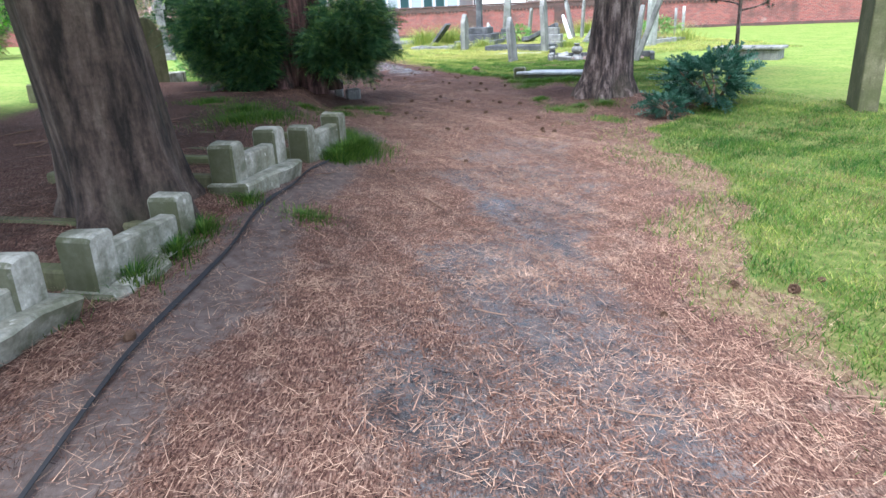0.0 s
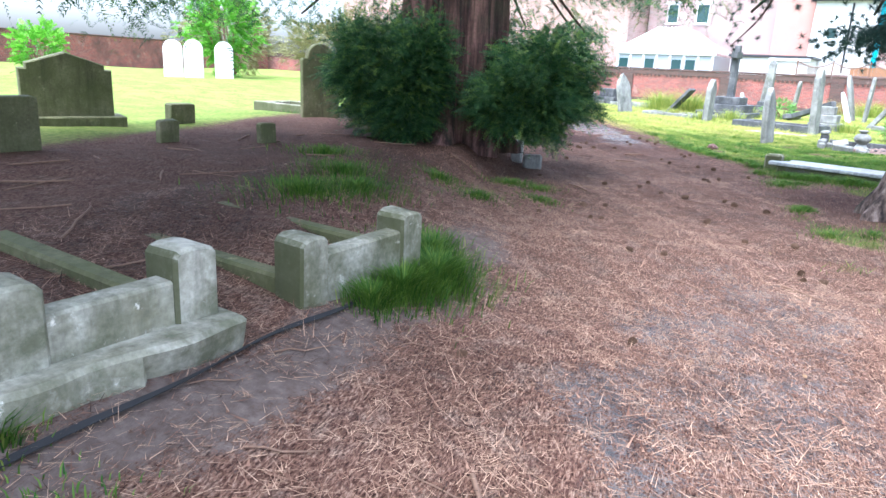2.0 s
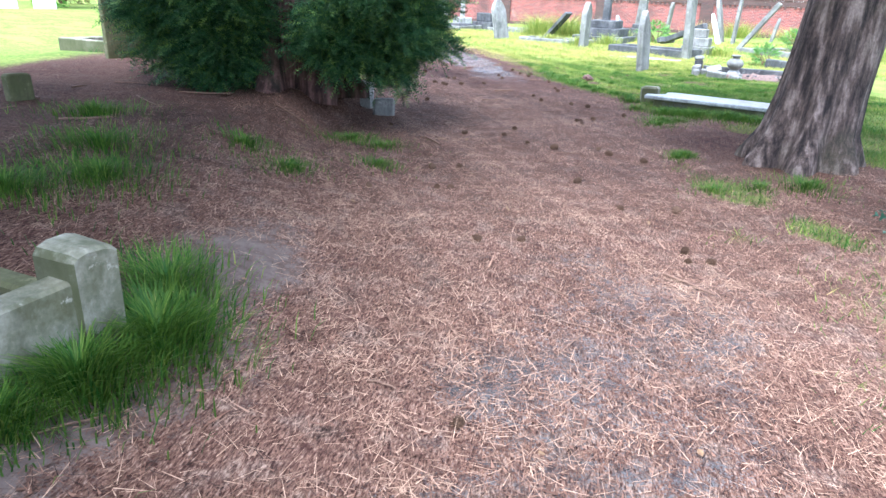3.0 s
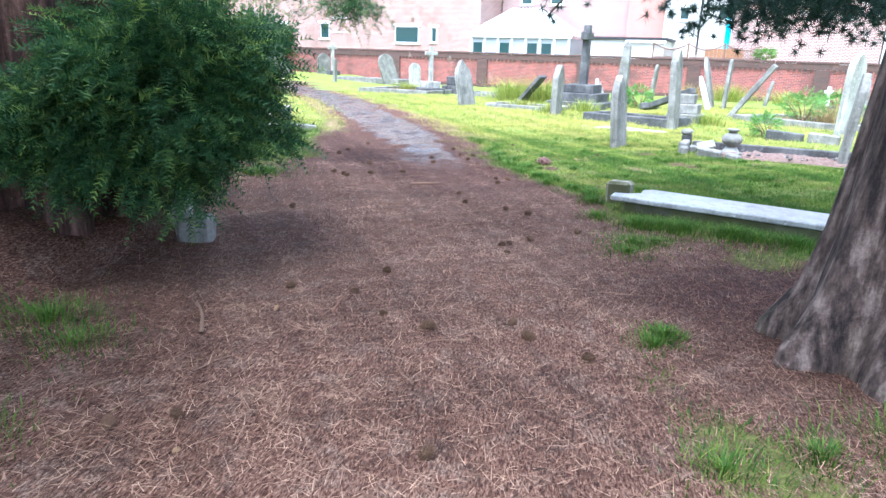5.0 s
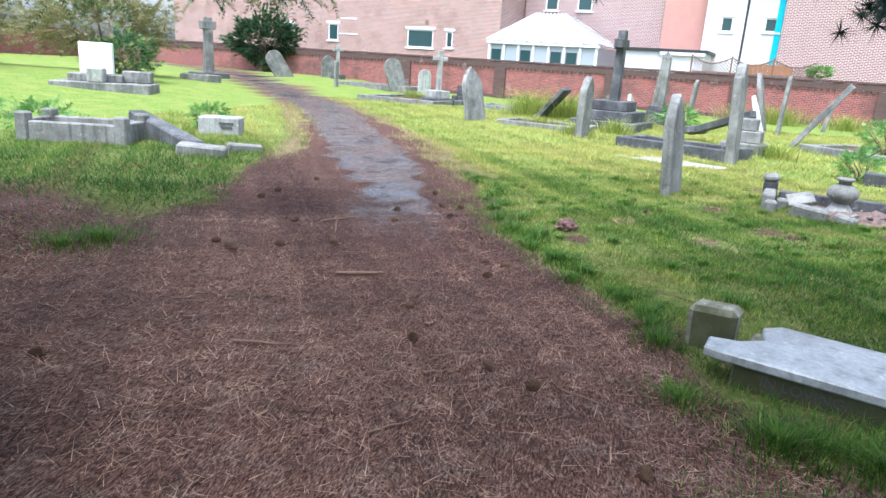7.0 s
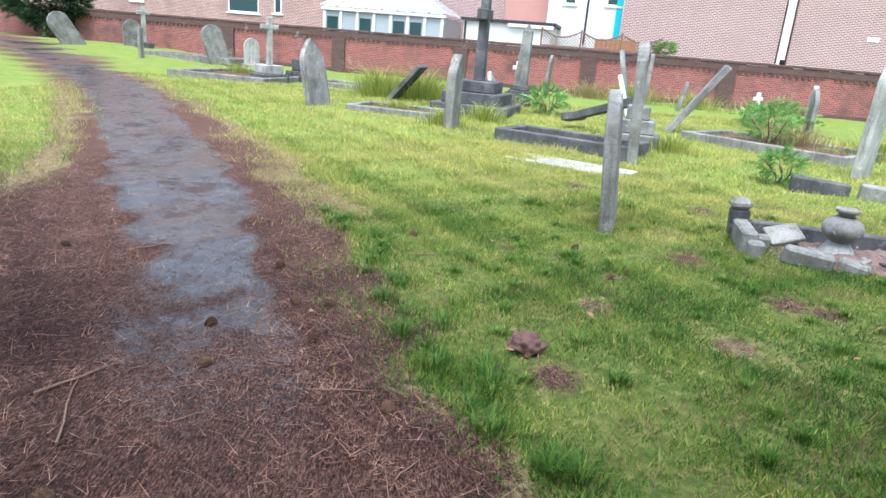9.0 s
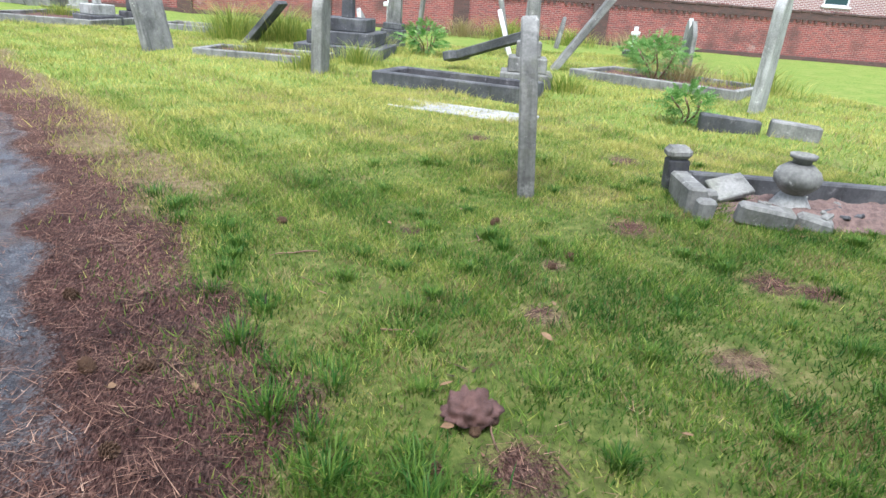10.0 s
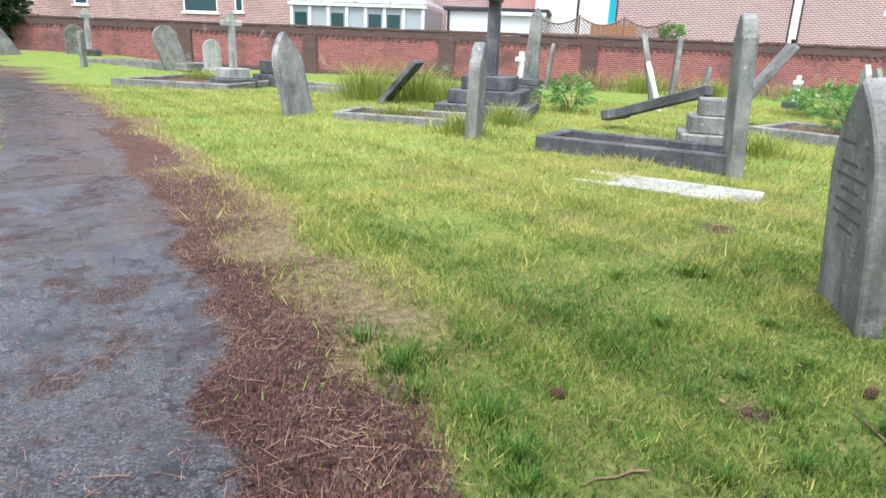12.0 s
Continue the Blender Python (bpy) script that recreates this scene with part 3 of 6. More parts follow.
def window(house, x0, x1, z0, z1, bars=0, lintel=True, y=0.0):
    f = bmesh.new()
    t = 0.07
    add_box(f, x0, x0 + t, y + 0.02, y + 0.1, z0, z1)
    add_box(f, x1 - t, x1, y + 0.02, y + 0.1, z0, z1)
    add_box(f, x0 + t, x1 - t, y + 0.02, y + 0.1, z0, z0 + t)
    add_box(f, x0 + t, x1 - t, y + 0.02, y + 0.1, z1 - t, z1)
    for i in range(bars):
        c = x0 + (x1 - x0) * (i + 1) / (bars + 1)
        add_box(f, c - 0.025, c + 0.025, y + 0.025, y + 0.095, z0 + t, z1 - t)
    w = part("window", f, WHITE_PAINT, house, "white framed window")
    part("pane", box(x0 + t, x1 - t, y + 0.05, y + 0.06, z0 + t, z1 - t), GLASS_DARK, w)
    part("sill", box(x0 - 0.1, x1 + 0.1, y - 0.07, y + 0.05, z0 - 0.09, z0, 0.01), WHITE_PAINT, w)
    if lintel:
        part("lintel", box(x0 - 0.15, x1 + 0.15, y - 0.025, y + 0.04, z1, z1 + 0.16, 0.008), RENDER_WHITE, w)


def house(name, s0, s1, off, depth, top, brick, label, wins=(), roof=SLATE_ROOF, pitch=2.6, bars=0):
    h = thing(name, wall_pose(s0, off, 0), label, "house")
    w = s1 - s0
    bm = bmesh.new()
    holed(bm, 0, w, -0.2, top, 0, 0.25, [(a - s0, b - s0, c, d) for a, b, c, d in wins])
    part("front_wall", bm, brick, h)
    part("side_wall", box(0, 0.25, 0.25, depth, -0.2, top), brick, h)
    part("side_wall", box(w - 0.25, w, 0.25, depth, -0.2, top), brick, h)
    part("back_wall", box(0.25, w - 0.25, depth - 0.25, depth, -0.2, top), brick, h)
    bm = bmesh.new()
    e = 0.25
    v = [bm.verts.new(c) for c in ((-e, -e, top), (w + e, -e, top), (w + e, depth / 2, top + pitch), (-e, depth / 2, top + pitch), (w + e, depth + e, top), (-e, depth + e, top))]
    for f in ((0, 1, 2, 3), (3, 2, 4, 5), (0, 3, 5), (1, 4, 2), (0, 5, 4, 1)):
        bm.faces.new([v[i] for i in f])
    part("roof", bm, roof, h, "pitched slate roof")
    part("gutter", box(-e, w + e, -e - 0.1, -e, top - 0.1, top, 0.02), DARK_TRIM, h)
    for a, b, c, d in wins:
        window(h, a - s0, b - s0, c, d, bars)
    return h


def houses():
    h = house("brick_house", -32, -5.0, 4, 8, 9.4, HOUSE_BRICK, "long red brick house with small white windows", ((-17.4, -16.6, 2.6, 3.65), (-11.25, -9.4, 2.42, 3.5), (-8.5, -8.05, 2.5, 3.45), (-21.5, -20.4, 2.5, 3.6)))
    part("string_course", box(15.5, 17.0, -0.03, 0.0, 3.0, 3.09), RENDER_WHITE, h, "pale stone band")
    part("string_course", box(15.6, 16.9, -0.02, 0.0, 3.95, 4.05), RENDER_WHITE, h, "pale stone band")
    part("air_vent", box(22.0, 22.25, -0.03, 0.0, 3.8, 4.05, 0.005), ROOF_TILE, h)
    house("brick_house", -4.9, 5.2, 7.5, 8, 8.4, PALE_BRICK, "red brick terraced house behind a conservatory", ((-1.6, -0.7, 5.1, 6.4), (-3.6, -2.8, 5.1, 6.4)))
    house("pink_gable_house", 3.6, 5.9, 7.0, 0.45, 8.6, PINK_RENDER, "smooth pink brick gable end", pitch=0.3)
    h = house("white_house", 5.95, 9.7, 6.0, 7, 6.4, RENDER_WHITE, "white rendered house with a pale window", ((6.75, 7.35, 4.1, 4.85), (8.85, 9.55, 4.15, 4.85)))
    part("painted_edge", box(3.42, 3.72, -0.04, 0.0, 2.3, 6.3, 0.01), CYAN_PAINT, h, "bright turquoise painted strip")
    part("downpipe", box(1.95, 2.05, -0.12, -0.02, 2.2, 6.2, 0.03), DARK_TRIM, h)
    h = house("brick_house", 9.75, 17.0, 5.0, 8, 9.2, PALE_BRICK, "plain red brick gable wall of a house")
    part("downpipe", box(7.3, 7.45, -0.14, -0.01, 1.4, 9.0, 0.04), WHITE_PAINT, h, "white plastic downpipe")
    h = house("brick_house", 17.6, 38.0, 5.4, 8, 9.0, PALE_BRICK, "red brick house with pale mortar joints", ((25.6, 26.8, 2.3, 3.3),))
    part("air_vent", box(3.2, 3.7, -0.03, 0.0, 3.3, 3.5, 0.005), WHITE_PAINT, h, "white wall vent")
    part("gable_trim", box(-0.35, -0.1, -0.05, 0.1, 2.2, 8.9, 0.02), WHITE_PAINT, h)
    # conservatory
    c = thing("conservatory", wall_pose(-4.95, 2.5, 0), "white framed conservatory with a pitched glass roof", "conservatory")
    L, D, E1 = 6.3, 4.3, 2.95
    part("base_wall", box(0, L, 0, D, -0.1, 1.2), RENDER_WHITE, c)
    part("glazing", box(0.08, L - 0.08, 0.06, D, 1.2, E1 - 0.08), GLASS_ROOF, c, "pale reflecting glass panes")
    for i in range(8):
        x = i * (L - 0.14) / 7
        part("mullion", box(x, x + 0.14, -0.02, 0.1, 1.2, E1 - 0.1, 0.01), WHITE_PAINT, c)
    for i in (0, 2, 4, 5):
        x = i * (L - 0.14) / 7 + 0.2
        part("window", box(x, x + 0.58, 0.02, 0.055, 1.85, 2.55, 0.008), GLASS_DARK, c, "dark opening window")
    part("eaves_beam", box(-0.1, L + 0.1, -0.08, 0.1, E1 - 0.12, E1 + 0.06, 0.02), WHITE_PAINT, c)
    bm = bmesh.new()
    v = [bm.verts.new(q) for q in ((-0.1, -0.1, E1 + 0.06), (L + 0.1, -0.1, E1 + 0.06), (L - 2.6, 1.9, 4.6), (2.0, 1.9, 4.6), (L + 0.1, D, E1 + 0.06), (-0.1, D, E1 + 0.06), (L - 2.6, D, 4.6), (2.0, D, 4.6))]
    for f in ((0, 1, 2, 3), (1, 4, 6, 2), (5, 0, 3, 7), (3, 2, 6, 7)):
        bm.faces.new([v[i] for i in f])
    part("glass_roof", bm, GLASS_ROOF, c, "pale translucent roof panels")
    for k in range(9):
        a = Vector((-0.1 + (L + 0.2) * k / 8, -0.12, E1 + 0.1))
        b = Vector((2.0 + (L - 4.6) * k / 8, 1.88, 4.65))
        part("roof_bar", tube([a, b], [0.045, 0.045], 6), WHITE_PAINT, c)
    # garage with a flat roof
    g = thing("garage", wall_pose(2.25, 3.0, 0), "white rendered garage with a dark flat roof edge", "garage")
    part("wall", box(0, 4.3, 0, 3.2, -0.1, 2.86), RENDER_WHITE, g)
    part("roof", box(-0.15, 4.5, -0.15, 3.3, 2.86, 3.0, 0.01), DARK_TRIM, g, "dark flat roof edge")
    part("downpipe", box(0.05, 0.15, -0.12, -0.02, 0, 2.84, 0.03), DARK_TRIM, g)
    part("white_fascia", box(2.2, 4.4, -0.17, -0.155, 2.7, 2.85), WHITE_PAINT, g)
    # scalloped lattice fence
    t = thing("lattice_fence", wall_pose(6.4, 0.9, 0), "weathered lattice fence with scalloped panels above the wall", "fence")
    for k in range(3):
        x0, wide = k * 1.75, 1.65
        part("fence_post", box(x0 - 0.1, x0 - 0.02, -0.04, 0.04, 0, 2.72, 0.01), STICK_BROWN, t)
        panel = part("panel", box(x0, x0 + wide, 0.0, 0.02, 0, 2.0, 0.004), ROOF_TILE, t, "boarded lower panel")
        lip = [(x0 + wide * u / 10, 0.02, 2.62 - 0.26 * math.sin(math.pi * u / 10)) for u in range(11)]
        part("top_rail", tube(lip, [0.035] * 11, 6), ROOF_TILE, panel, "curved scalloped top rail")
        for d in (-1, 1):
            for j in range(-4, 15):
                xa = x0 + j * 0.14
                ends = []
                for u in range(0, 21):
                    q = xa + d * u * 0.032
                    z = 2.0 + u * 0.032
                    f = (q - x0) / wide
                    if 0 <= f <= 1 and z <= 2.62 - 0.26 * math.sin(math.pi * f):
                        ends.append((q, 0.01 + 0.008 * d, z))
                if len(ends) > 2:
                    part("slat", tube([ends[0], ends[-1]], [0.013, 0.013], 4), ROOF_TILE, panel)
    fp = thing("fence", wall_pose(8.6, 4.2, 0), "orange-brown boarded garden fence behind the wall", "fence")
    for i in range(9):
        part("board", box(i * 0.22, i * 0.22 + 0.21, 0, 0.03, 0, 2.5 + 0.02 * (i % 2), 0.004), CEDAR_PAINT, fp)


houses()


# ---- gravestones ----
def profile(style, w, h):
    a = w / 2
    if style == "gothic":
        rise = min(1.5 * a, 0.4 * h)
        side = [(a, 0)] + [(a * (1 - u ** 1.9), h - rise * (1 - u)) for u in np.linspace(0.0, 1.0, 8)]
    elif style == "round":
        side = [(a, 0), (a, h - a)] + [(a * math.cos(t), h - a + a * math.sin(t)) for t in np.linspace(0.15, math.pi / 2, 6)]
    elif style == "shoulder":
        r = a * 0.72
        side = [(a, 0), (a, h - r * 1.15), (a - 0.02, h - r), (r, h - r)] + [(r * math.cos(t), h - r + r * math.sin(t)) for t in np.linspace(0.2, math.pi / 2, 5)]
    elif style == "peak":
        side = [(a, 0), (a, h * 0.8), (a * 0.84, h * 0.8), (a * 0.84, h * 0.86), (0, h)]
    elif style == "flat":
        side = [(a, 0), (a, h - 0.02), (a - 0.03, h), (0, h)]
    else:
        side = [(a, 0), (a * 0.96, h * 0.75), (a * 0.5, h * 0.94), (0, h)]
    left = [(-y, z) for y, z in side if abs(y) > 1e-4][::-1]
    return side + left


def headstone(x, y, w, h, lean=0.0, style="gothic", material=None, label="", t=0.1, side=0.0, yaw=GRAVE, sink=0.12, text=False, base=False):
    g = thing("headstone", Matrix.Translation(on(x, y)) @ pose(0, 0, 0, 0, 0, yaw) @ pose(0, 0, 0, side, lean, 0), label, "headstone", "churchyard headstones")
    bm = plate([(p, z - sink) for p, z in profile(style, w, h + sink)], t, 0.014)
    part("slab", roughen(bm, 0.006, 5, x), material or STONE_GREY, g)
    if base:
        part("plinth", roughen(box(-t * 1.3, t * 1.3, -w * 0.62, w * 0.62, -0.15, 0.14, 0.015), 0.006, 5, y), material or STONE_GREY, g)
    if text:
        z = h * 0.74
        for k in range(7):
            ln = w * (0.62, 0.5, 0.66, 0.4, 0.6, 0.64, 0.36)[k] / 2
            part("inscription_line", box(-t / 2 - 0.003, -t / 2 + 0.002, -ln, ln, z - 0.011, z + 0.011), LETTER, g, "faded carved lettering line")
            z -= h * (0.055 if k else 0.085)
    return g


def stone_cross(x, y, h, arm, thick, steps, material, label, lean=0.0, yaw=GRAVE, ring=False):
    g = thing("stone_cross", Matrix.Translation(on(x, y)) @ pose(0, 0, 0, 0, lean, yaw), label, "cross", "churchyard crosses")
    z = -0.1
    for i in range(steps):
        r = thick * (1.0 + 0.75 * (steps - i))
        hz = 0.28 if i else 0.34
        part("step", roughen(box(-r, r, -r, r, z, z + hz, 0.02), 0.006, 4, x + i), material if i else STONE_DARK, g)
        z += hz
    bm = box(-thick * 0.42, thick * 0.42, -thick * 0.5, thick * 0.5, z, h, 0.015)
    for v in bm.verts:
        if v.co.z > z + 0.3:
            v.co.x *= 0.85
            v.co.y *= 0.85
    part("shaft", roughen(bm, 0.004, 4, y), material, g)
    zc = h - arm * 1.0
    part("cross_arm", roughen(box(-thick * 0.4, thick * 0.4, -arm, arm, zc - thick * 0.42, zc + thick * 0.42, 0.02), 0.004, 4, y), material, g)
    if ring:
        bm = bmesh.new()
        for k in range(16):
            a = 2 * math.pi * k / 16
            add_box(bm, -0.05, 0.05, -0.05, 0.05, -0.05, 0.05, 0, Matrix.Translation((0, math.cos(a) * arm * 0.66, zc + math.sin(a) * arm * 0.66)) @ pose(0, 0, 0, math.degrees(a), 0, 0))
        part("ring", bm, material, g)
    return g


def kerb_grave(x, y, length, width, h, material, label, yaw=GRAVE, t=0.13, soil=None, posts=False, mound=0.0):
    """A kerbed plot whose near left corner is at (x, y): long rails, end rails, corner blocks and fill."""
    g = thing("kerbed_grave", Matrix.Translation(on(x, y)) @ pose(0, 0, 0, 0, 0, yaw), label, "grave", "kerbed graves")
    s = x * 3.1
    for name, b in (("side_rail", (0, length, 0, t)), ("side_rail", (0, length, width - t, width)), ("end_rail", (0, t, t, width - t)), ("end_rail", (length - t, length, t, width - t))):
        part(name, roughen(box(*b, -0.12, h + random.uniform(-0.015, 0.015), 0.018), 0.008, 3, s), material, g)
    if posts:
        for px, py in ((0, 0), (0, width - t), (length - t, 0), (length - t, width - t)):
            part("corner_block", roughen(box(px - 0.03, px + t + 0.03, py - 0.03, py + t + 0.03, -0.12, h + 0.12, 0.025), 0.006, 3, px + s), material, g)
    bm = bmesh.new()
    bmesh.ops.create_grid(bm, x_segments=16, y_segments=8, size=0.5)
    for v in bm.verts:
        u, w = v.co.x * 2, v.co.y * 2
        v.co = Vector((length / 2 + v.co.x * (length - 2 * t), width / 2 + v.co.y * (width - 2 * t), h * 0.45 + mound * (1 - u * u) * (1 - w * w) + 0.03 * noise.noise(v.co * 7)))
    part("fill", bm, soil or SOIL, g, shade=True)
    return g


def field_stones():
    headstone(2.54, 21.75, 0.74, 1.34, -5, "gothic", STONE_GREY, "tall pointed grey headstone with worn carved lettering", t=0.13, side=0, text=True)
    headstone(4.3, 26.3, 0.7, 1.93, -3, "shoulder", STONE_GREY, "tall leaning headstone with stepped shoulders", t=0.17)
    headstone(6.06, 20.5, 0.72, 1.5, 5, "round", STONE_GREY, "tall grey headstone at the end of a broken plot", t=0.12)
    headstone(5.74, 19.35, 0.72, 1.75, 19, "flat", STONE_GREY, "tall grey headstone leaning steeply over the lawn", t=0.13, sink=0.25)
    headstone(-1.62, 31.3, 0.8, 1.5, -13, "gothic", STONE_GREY, "grey pointed headstone leaning back", t=0.13, yaw=-31)
    headstone(1.35, 28.75, 0.55, 1.43, 1, "gothic", STONE_GREY, "narrow grey headstone with a pointed top", t=0.18)
    headstone(0.0, 34.6, 0.7, 1.35, 41, "flat", STONE_DARK, "dark slab headstone toppled half over in tall grass", t=0.12, sink=0.3)
    headstone(3.25, 36.2, 0.6, 1.0, -20, "gothic", STONE_PALE, "small pale headstone tilted over", t=0.12)
    headstone(5.9, 42.0, 0.6, 1.6, 5, "round", STONE_GREY, "slim grey headstone leaning near the wall", t=0.12)
    headstone(6.95, 34.7, 0.6, 1.25, -19, "gothic", STONE_WHITE, "thin white marble headstone tilted back", t=0.11)
    headstone(7.4, 36.2, 0.7, 1.95, -13, "gothic", STONE_GREY, "tall dark headstone leaning back", t=0.14)
    headstone(7.8, 36.0, 0.6, 1.85, 2, "obelisk", STONE_GREY, "tall slim headstone leaning forward", t=0.12)
    headstone(7.0, 31.7, 0.55, 2.0, 34, "flat", STONE_GREY, "fallen headstone propped at a steep slant", t=0.15, sink=0.15)
    headstone(10.2, 39.1, 0.6, 1.05, 10, "gothic", STONE_GREY, "grey headstone leaning in long grass", t=0.13)
    headstone(12.8, 35.3, 0.6, 1.33, 0, "gothic", STONE_PALE, "pale headstone standing in tall weeds", t=0.14)
    headstone(11.8, 33.6, 0.6, 1.25, 0, "gothic", STONE_GREY, "grey headstone among weeds", t=0.12)
    headstone(8.3, 26.2, 0.55, 2.0, 1.5, "gothic", STONE_PALE, "tall pale headstone with faded lettering", t=0.15, yaw=-52, text=True)
    headstone(-7.4, 44.6, 0.9, 1.65, -5, "round", STONE_GREY, "broad grey headstone leaning over a plot", t=0.14, yaw=-50, side=17, sink=0.3)
    headstone(-6.3, 45.3, 0.65, 1.22, 0, "round", STONE_PALE, "small pale rounded headstone", t=0.14, yaw=-60, base=True)
    headstone(-10.3, 43.6, 0.22, 1.2, 0, "flat", STONE_GREY, "slim grey marker post", t=0.14)
    headstone(-13.2, 50.2, 0.8, 1.25, 2, "round", STONE_GREY, "grey headstone close to the wall", t=0.14, yaw=-60)
    headstone(-14.5, 47.0, 0.9, 1.5, 0, "round", STONE_GREY, "grey headstone leaning far over by the wall", t=0.14, yaw=-50, side=32, sink=0.35)
    headstone(-17.2, 52.0, 0.5, 0.8, 0, "round", STONE_PALE, "small pale headstone under the ivy", t=0.14)
    stone_cross(2.25, 32.6, 2.75, 0.36, 0.3, 3, STONE_DARK, "tall dark stone cross on a stepped base")
    stone_cross(-4.1, 38.0, 2.0, 0.3, 0.19, 2, STONE_PALE, "pale stone cross on a dark stepped base", yaw=-50)
    stone_cross(-12.4, 49.6, 1.9, 0.3, 0.2, 1, STONE_PALE, "pale stone cross near the wall", yaw=-50)
    stone_cross(4.2, 38.6, 1.27, 0.22, 0.16, 1, STONE_WHITE, "small white marble cross", yaw=-60)
    stone_cross(11.6, 36.3, 0.95, 0.2, 0.14, 1, STONE_WHITE, "small white cross in weeds", yaw=-60)
    stone_cross(-16.2, 42.2, 2.75, 0.35, 0.42, 1, STONE_GREY, "tall weathered stone cross beside the path", yaw=-40)
    # obelisk
    o = thing("obelisk", Matrix.Translation(on(3.9, 36.1)) @ pose(0, 0, 0, 0, 2, GRAVE), "tall tapering grey stone obelisk", "obelisk")
    bm = bmesh.new()
    for r0, z0, r1, z1 in ((0.22, -0.1, 0.13, 2.2), (0.13, 2.2, 0.01, 2.4)):
        vs = add_box(bm, -1, 1, -1, 1, z0, z1)
        for v in vs:
            r = r0 if v.co.z < (z0 + z1) / 2 else r1
            v.co.x *= r
            v.co.y *= r
    part("shaft", roughen(bm, 0.004, 4), STONE_GREY, o)
    part("plinth", box(-0.32, 0.32, -0.32, 0.32, -0.1, 0.45, 0.02), STONE_DARK, o)
    part("cap_stone", box(-0.27, 0.27, -0.27, 0.27, 0.45, 0.62, 0.02), STONE_DARK, o)
    # stepped pedestal with a fallen shaft against it
    p = thing("stepped_pedestal", Matrix.Translation(on(4.95, 28.2)) @ pose(0, 0, 0, 0, 0, GRAVE), "grey stepped stone pedestal without its cross", "pedestal")
    for r, z0, z1 in ((0.46, -0.1, 0.22), (0.34, 0.22, 0.48), (0.22, 0.48, 0.74)):
        part("step", roughen(box(-r, r, -r, r, z0, z1, 0.02), 0.006, 4, r), STONE_GREY, p)
    f = thing("fallen_cross_shaft", look(on(4.15, 30.6, 0.2), (5.2, 28.9, 0.85)), "fallen stone cross shaft propped on its base", "cross")
    part("shaft", roughen(box(-0.1, 0.1, -0.09, 0.09, -2.1, 0.0, 0.02), 0.005, 4), STONE_DARK, f)
    part("cross_arm", roughen(box(-0.32, 0.32, -0.09, 0.09, -0.3, -0.1, 0.02), 0.005, 4), STONE_DARK, f)


field_stones()


